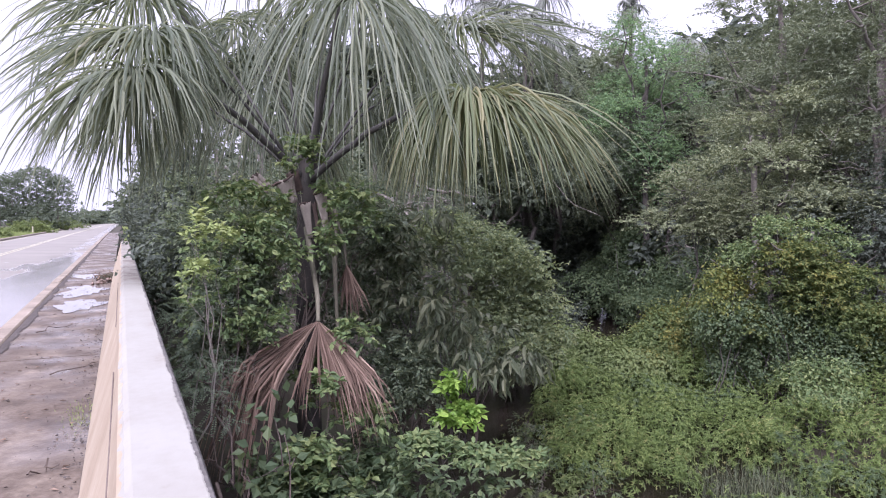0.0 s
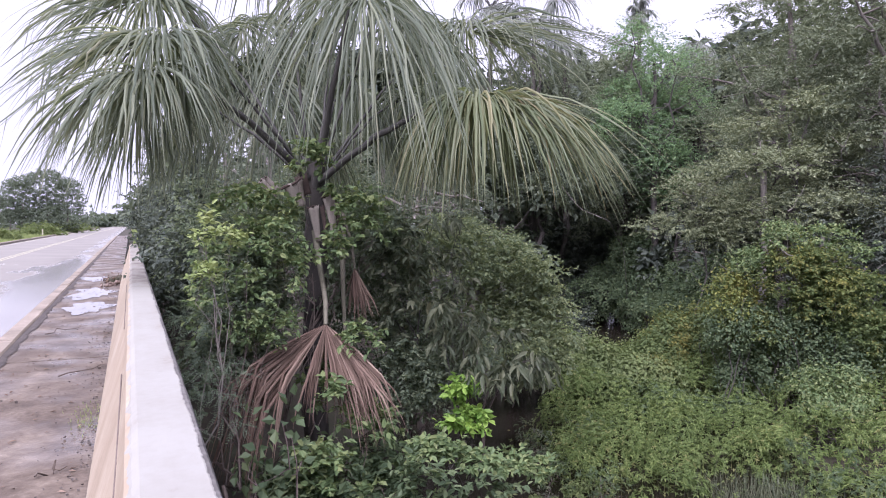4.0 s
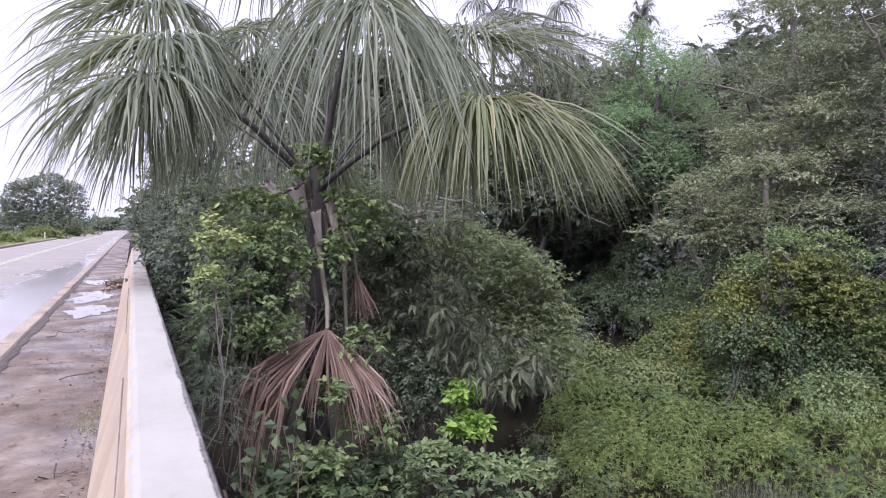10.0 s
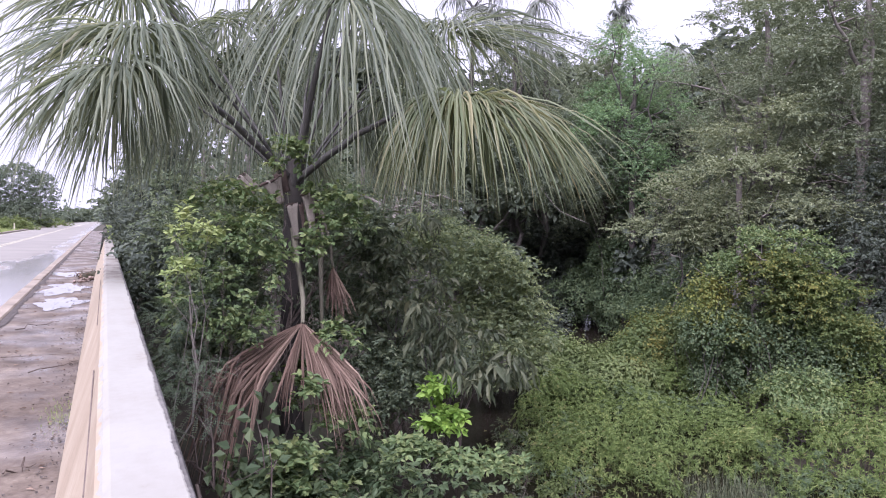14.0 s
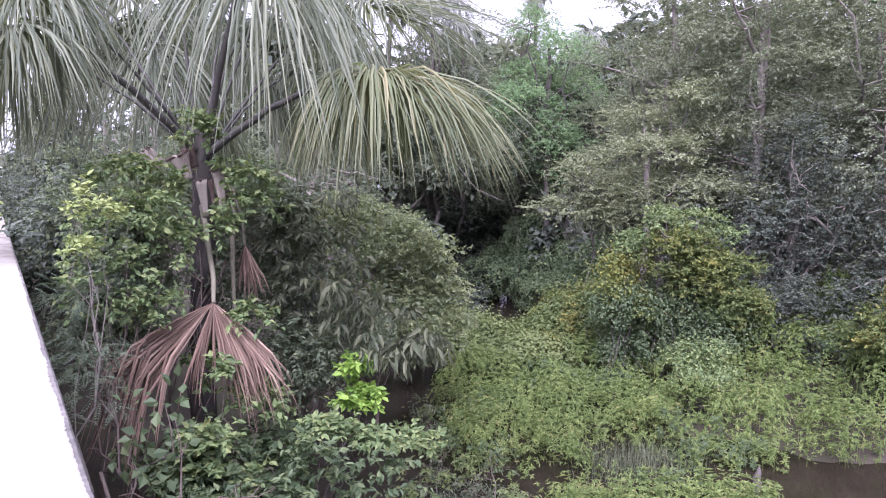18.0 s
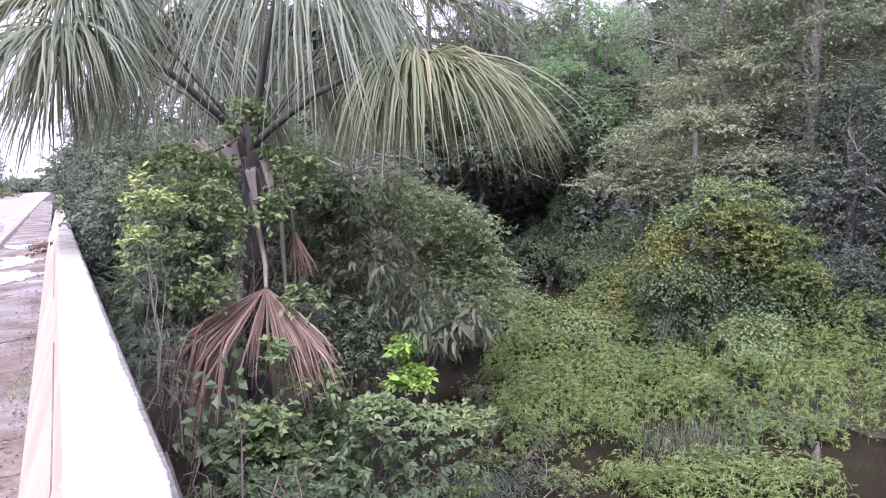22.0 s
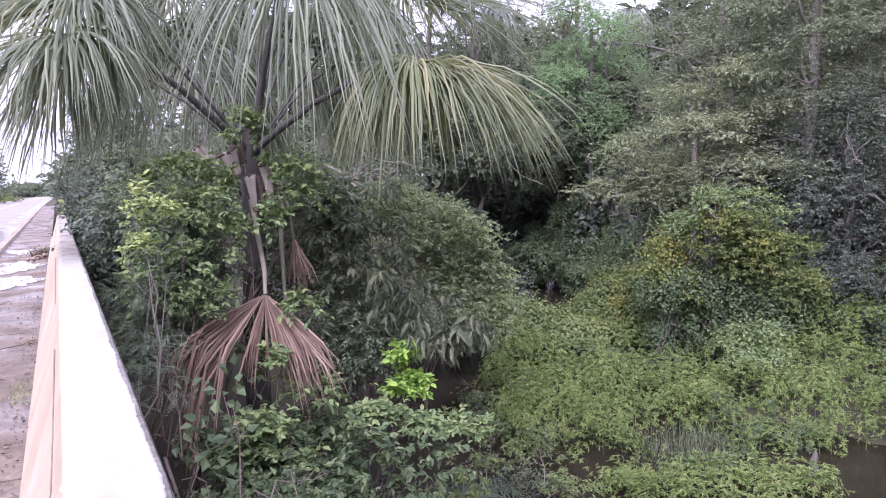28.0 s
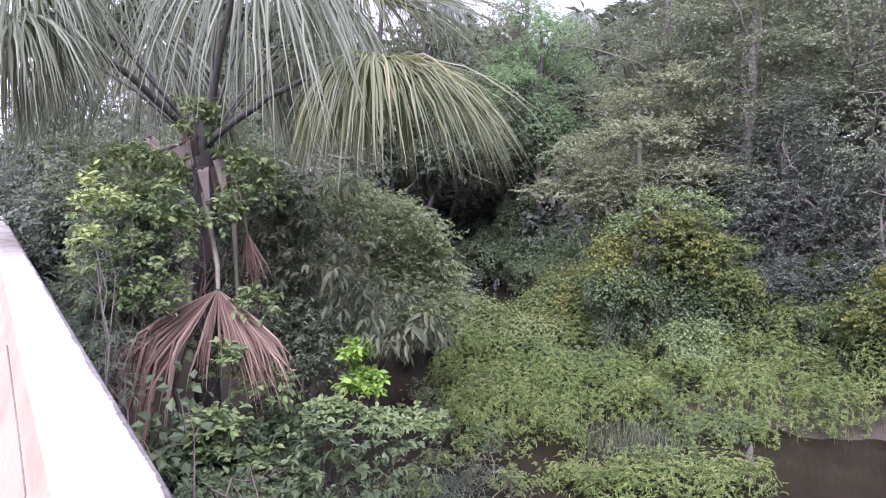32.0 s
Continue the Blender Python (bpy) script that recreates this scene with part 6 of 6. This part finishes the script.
def mass(name, label, category, lobes, leaf, seed, n, ll, kind=""):
    rg = np.random.default_rng(seed)
    c, r, d = clumps(rg, lobes, n, 0.4, -0.7, 0.7, (0.2 * ll / 0.2, 0.5 * ll / 0.2), -0.5)
    st, wy, ln = twigs(rg, c, r, d, 3, 0.6, 0.1)
    v, f = leafy(rg, st, wy, ln, 6, ll, ll * 0.55, 0.15)
    lobes = np.asarray(lobes)
    root = thing(name, (lobes[0, 0], lobes[0, 1], float(ground_z(lobes[0, 0], lobes[0, 1]))), label, category, kind=kind)
    piece("crown", mesh_of("crown", v, f, M[leaf]), root)
    for lo in lobes[:8]:
        zg = float(ground_z(lo[0], lo[1])) - 0.3
        bit = tube(bend((lo[0], lo[1], zg), lo[:3], 0, 6, rg, 0.1), np.linspace(0.03, 0.015, 6) * (lo[2] - zg + 1), 5)
        piece("trunk", mesh_of("trunk", *bit, M["bark"], True), root)
    return root


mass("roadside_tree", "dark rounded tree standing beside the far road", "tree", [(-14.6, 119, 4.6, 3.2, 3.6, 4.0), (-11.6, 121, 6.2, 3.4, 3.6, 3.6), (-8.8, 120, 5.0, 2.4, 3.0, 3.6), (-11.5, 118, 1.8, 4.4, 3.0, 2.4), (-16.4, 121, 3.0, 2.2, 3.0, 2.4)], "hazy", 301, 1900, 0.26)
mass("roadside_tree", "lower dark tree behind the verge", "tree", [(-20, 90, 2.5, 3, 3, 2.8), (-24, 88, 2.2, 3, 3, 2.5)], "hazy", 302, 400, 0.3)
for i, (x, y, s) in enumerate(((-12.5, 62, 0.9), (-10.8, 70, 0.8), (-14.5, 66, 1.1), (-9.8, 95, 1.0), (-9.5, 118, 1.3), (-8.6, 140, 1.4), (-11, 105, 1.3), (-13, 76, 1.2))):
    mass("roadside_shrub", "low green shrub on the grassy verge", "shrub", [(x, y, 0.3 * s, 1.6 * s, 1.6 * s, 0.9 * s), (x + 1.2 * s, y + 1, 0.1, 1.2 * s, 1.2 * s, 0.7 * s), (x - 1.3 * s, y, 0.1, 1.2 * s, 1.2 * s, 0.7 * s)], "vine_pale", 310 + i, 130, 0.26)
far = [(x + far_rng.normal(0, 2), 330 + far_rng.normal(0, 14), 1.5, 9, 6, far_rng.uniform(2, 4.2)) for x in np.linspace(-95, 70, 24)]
ob = mass("far_woods", "line of distant woodland on the horizon with haze in its leaf colour", "woods", far, "hazy", 330, 800, 1.9, "stuff")

# belt added behind the forest to stop sky showing through, leaves coloured as shaded
belt = [(44 * math.sin(a) + far_rng.normal(0, 1), 44 * math.cos(a) + far_rng.normal(0, 1), 4.0 + far_rng.normal(0, 0.8), 4.4, 4.4, 7.5) for a in np.radians(np.arange(14, 84, 5))]
mass("far_thicket", "dense shade-dark thicket added to close the view behind the forest", "woods", belt, "shade_dark", 331, 2400, 0.8, "stuff")

# verge grass beside the road
rng = np.random.default_rng(91)
n = 16000
x, y = -8.3 - rng.gamma(1.5, 2.2, n), 26 + rng.random(n) ** 1.4 * 160
h = rng.uniform(0.15, 0.45, n) * (1 + smooth(-x, 10, 13))
a = rng.uniform(0, 6.28, n)
v, f = leaves(np.stack([x, y, ground_z(x, y) - 0.03], -1), np.stack([np.cos(a) * 0.3, np.sin(a) * 0.3, np.ones(n)], -1), np.stack([np.cos(a), np.sin(a), a * 0], -1), h, 0.12 * np.ones(n))
tagged(piece("verge_grass", mesh_of("verge_grass", v, f, M["verge"])), "light green grass along the road verge", "grass", kind="stuff")
n = 9000
x, y = 0.25 + rng.gamma(1.4, 1.1, n), 23 + rng.random(n) ** 1.4 * 150
h = rng.uniform(0.12, 0.4, n)
a = rng.uniform(0, 6.28, n)
v, f = leaves(np.stack([x, y, ground_z(x, y) - 0.03], -1), np.stack([np.cos(a) * 0.3, np.sin(a) * 0.3, np.ones(n)], -1), np.stack([np.cos(a), np.sin(a), a * 0], -1), h, 0.1 * np.ones(n))
tagged(piece("roadside_grass", mesh_of("roadside_grass", v, f, M["verge"])), "green grass between the road and the trees", "grass", kind="stuff")
post = thing("marker_post", (-8.9, 88, float(ground_z(-8.9, 88))), "small white roadside marker post", "post")
v, q = tube([(-8.9, 88, -0.2), (-8.9, 88, 0.85)], [0.07, 0.07], 8)
piece("post", mesh_of("post", v, q, M["paint"]), post)

pole = thing("utility_pole", (-25.7, 168, -0.7), "thin far utility pole with a short crossarm", "utility pole")
piece("pole", mesh_of("pole", *tube([(-25.7, 168, -0.9), (-25.7, 168, 5.4)], [0.14, 0.1], 8), M["dark_bark"], True), pole)
piece("crossarm", mesh_of("crossarm", *tube([(-27.6, 168, 4.5), (-25.2, 168, 4.5)], [0.08, 0.08], 6), M["dark_bark"], True), pole)

# ---- things on the walkway ----
def stone(rg, c, r):
    bm = bmesh.new()
    bmesh.ops.create_icosphere(bm, subdivisions=1, radius=1)
    sc = Vector(r * rg.uniform(0.7, 1.2, 3))
    for vt in bm.verts:
        vt.co = Vector(c) + Vector((vt.co.x * sc.x, vt.co.y * sc.y, vt.co.z * sc.z * 0.7)) * rg.uniform(0.8, 1.15)
    return bm


rg = np.random.default_rng(12)
heap = thing("rubble_heap", (-0.34, 17.2, 0.15), "small heap of broken brown rubble on the walkway", "rubble")
for i in range(11):
    r = rg.uniform(0.035, 0.085)
    part("stone", stone(rg, (-0.36 + rg.normal(0, 0.11), 17.2 + rg.normal(0, 0.18), 0.15 + r * 0.55 + (0.06 if i < 3 else 0)), r), M["rubble"], heap)
for (x0, y0), (x1, y1) in (((-1.0, 10.0), (-0.55, 10.6)), ((-0.62, 7.2), (-0.25, 7.6)), ((-0.95, 3.1), (-0.8, 3.35)), ((-0.5, 4.4), (-0.35, 4.5))):
    tw = thing("fallen_twig", (x0, y0, 0.16), "thin dark fallen twig lying on the walkway", "twig", "twigs on the walkway")
    v, q = tube(bend((x0, y0, 0.163), (x1, y1, 0.166), 0.01, 7, rg, 0.025), np.linspace(0.007, 0.003, 7), 5)
    piece("stem", mesh_of("stem", v, q, M["twig"], True), tw)
n = 220
x, y = rg.uniform(-1.15, -0.24, n), 2 + rg.random(n) * 16
r = rg.uniform(0.006, 0.02, n)
a = rg.uniform(0, 6.28, n)
v, f = leaves(np.stack([x, y, np.full(n, 0.157)], -1), np.stack([np.cos(a), np.sin(a), a * 0 + 0.08], -1), np.tile(UP, (n, 1)), r * 3, r * 1.6)
tagged(piece("litter", mesh_of("litter", v, f, M["dead"])), "scattered brown leaf litter on the walkway", "leaf litter", kind="stuff")
n = 1200
x = np.where(rg.random(n) < 0.75, -0.22 - rg.gamma(1.3, 0.09, n), rg.uniform(-1.2, -0.2, n))
y = 1.5 + rg.random(n) ** 1.3 * 19
r = rg.uniform(0.003, 0.011, n) * (1 + 0.6 * (rg.random(n) < 0.08))
a = rg.uniform(0, 6.28, n)
v, f = leaves(np.stack([x, y, np.full(n, 0.1555)], -1), np.stack([np.cos(a), np.sin(a), a * 0 + 0.5], -1), np.tile(UP, (n, 1)) + rg.normal(0, 0.4, (n, 3)), r * 2.4, r * 2.0)
tagged(piece("grit", mesh_of("grit", v, f, M["gutter"])), "loose dark grit scattered on the walkway", "grit", kind="stuff")
n = 160
x, y = -0.3 + rg.normal(0, 0.06, n), 5.6 + rg.normal(0, 0.22, n)
a = rg.uniform(0, 6.28, n)
v, f = leaves(np.stack([x, y, np.full(n, 0.15)], -1), np.stack([np.cos(a) * 0.6, np.sin(a) * 0.6, np.ones(n)], -1), np.stack([np.cos(a), np.sin(a), a * 0], -1), rg.uniform(0.012, 0.035, n), 0.005 * np.ones(n))
tagged(piece("grass_tuft", mesh_of("grass_tuft", v, f, M["verge"])), "small dry grass tuft at the foot of the parapet", "grass", kind="stuff")

# small heap of earth and dead leaves swept against the parapet
heap = thing("debris_heap", (-0.3, 18.3, 0.155), "small brown heap of earth and dead leaves against the parapet", "debris")
rg = np.random.default_rng(410)
for cx, cy, r in ((-0.22, 18.3, 0.12), (-0.36, 18.2, 0.1), (-0.48, 18.35, 0.07), (-0.3, 18.5, 0.09), (-0.17, 18.1, 0.06)):
    bm = bmesh.new()
    bmesh.ops.create_icosphere(bm, subdivisions=2, radius=r)
    for w in bm.verts:
        w.co *= 1 + 0.35 * (rg.random() - 0.5)
        w.co = w.co * 1.0 + Vector((cx, cy, 0.155 + r * 0.45)) if w.co.z > -r * 0.45 else Vector((w.co.x + cx, w.co.y + cy, 0.152))
    me = bpy.data.meshes.new("clod")
    bm.to_mesh(me)
    bm.free()
    me.materials.append(M["soil"])
    piece("clod", me, heap)
n = 110
c = np.stack([-0.32 + rg.normal(0, 0.14, n), 18.3 + rg.normal(0, 0.18, n), 0.17 + np.abs(rg.normal(0, 0.07, n))], -1)
v, f = leaves(c, rg.normal(size=(n, 3)), rg.normal(0, 0.4, (n, 3)) + UP, rg.uniform(0.05, 0.12, n), rg.uniform(0.02, 0.045, n), "oval", 0.3)
piece("dead_leaves", mesh_of("dead_leaves", v, f, M["dead"]), heap, "curled brown dead leaves")
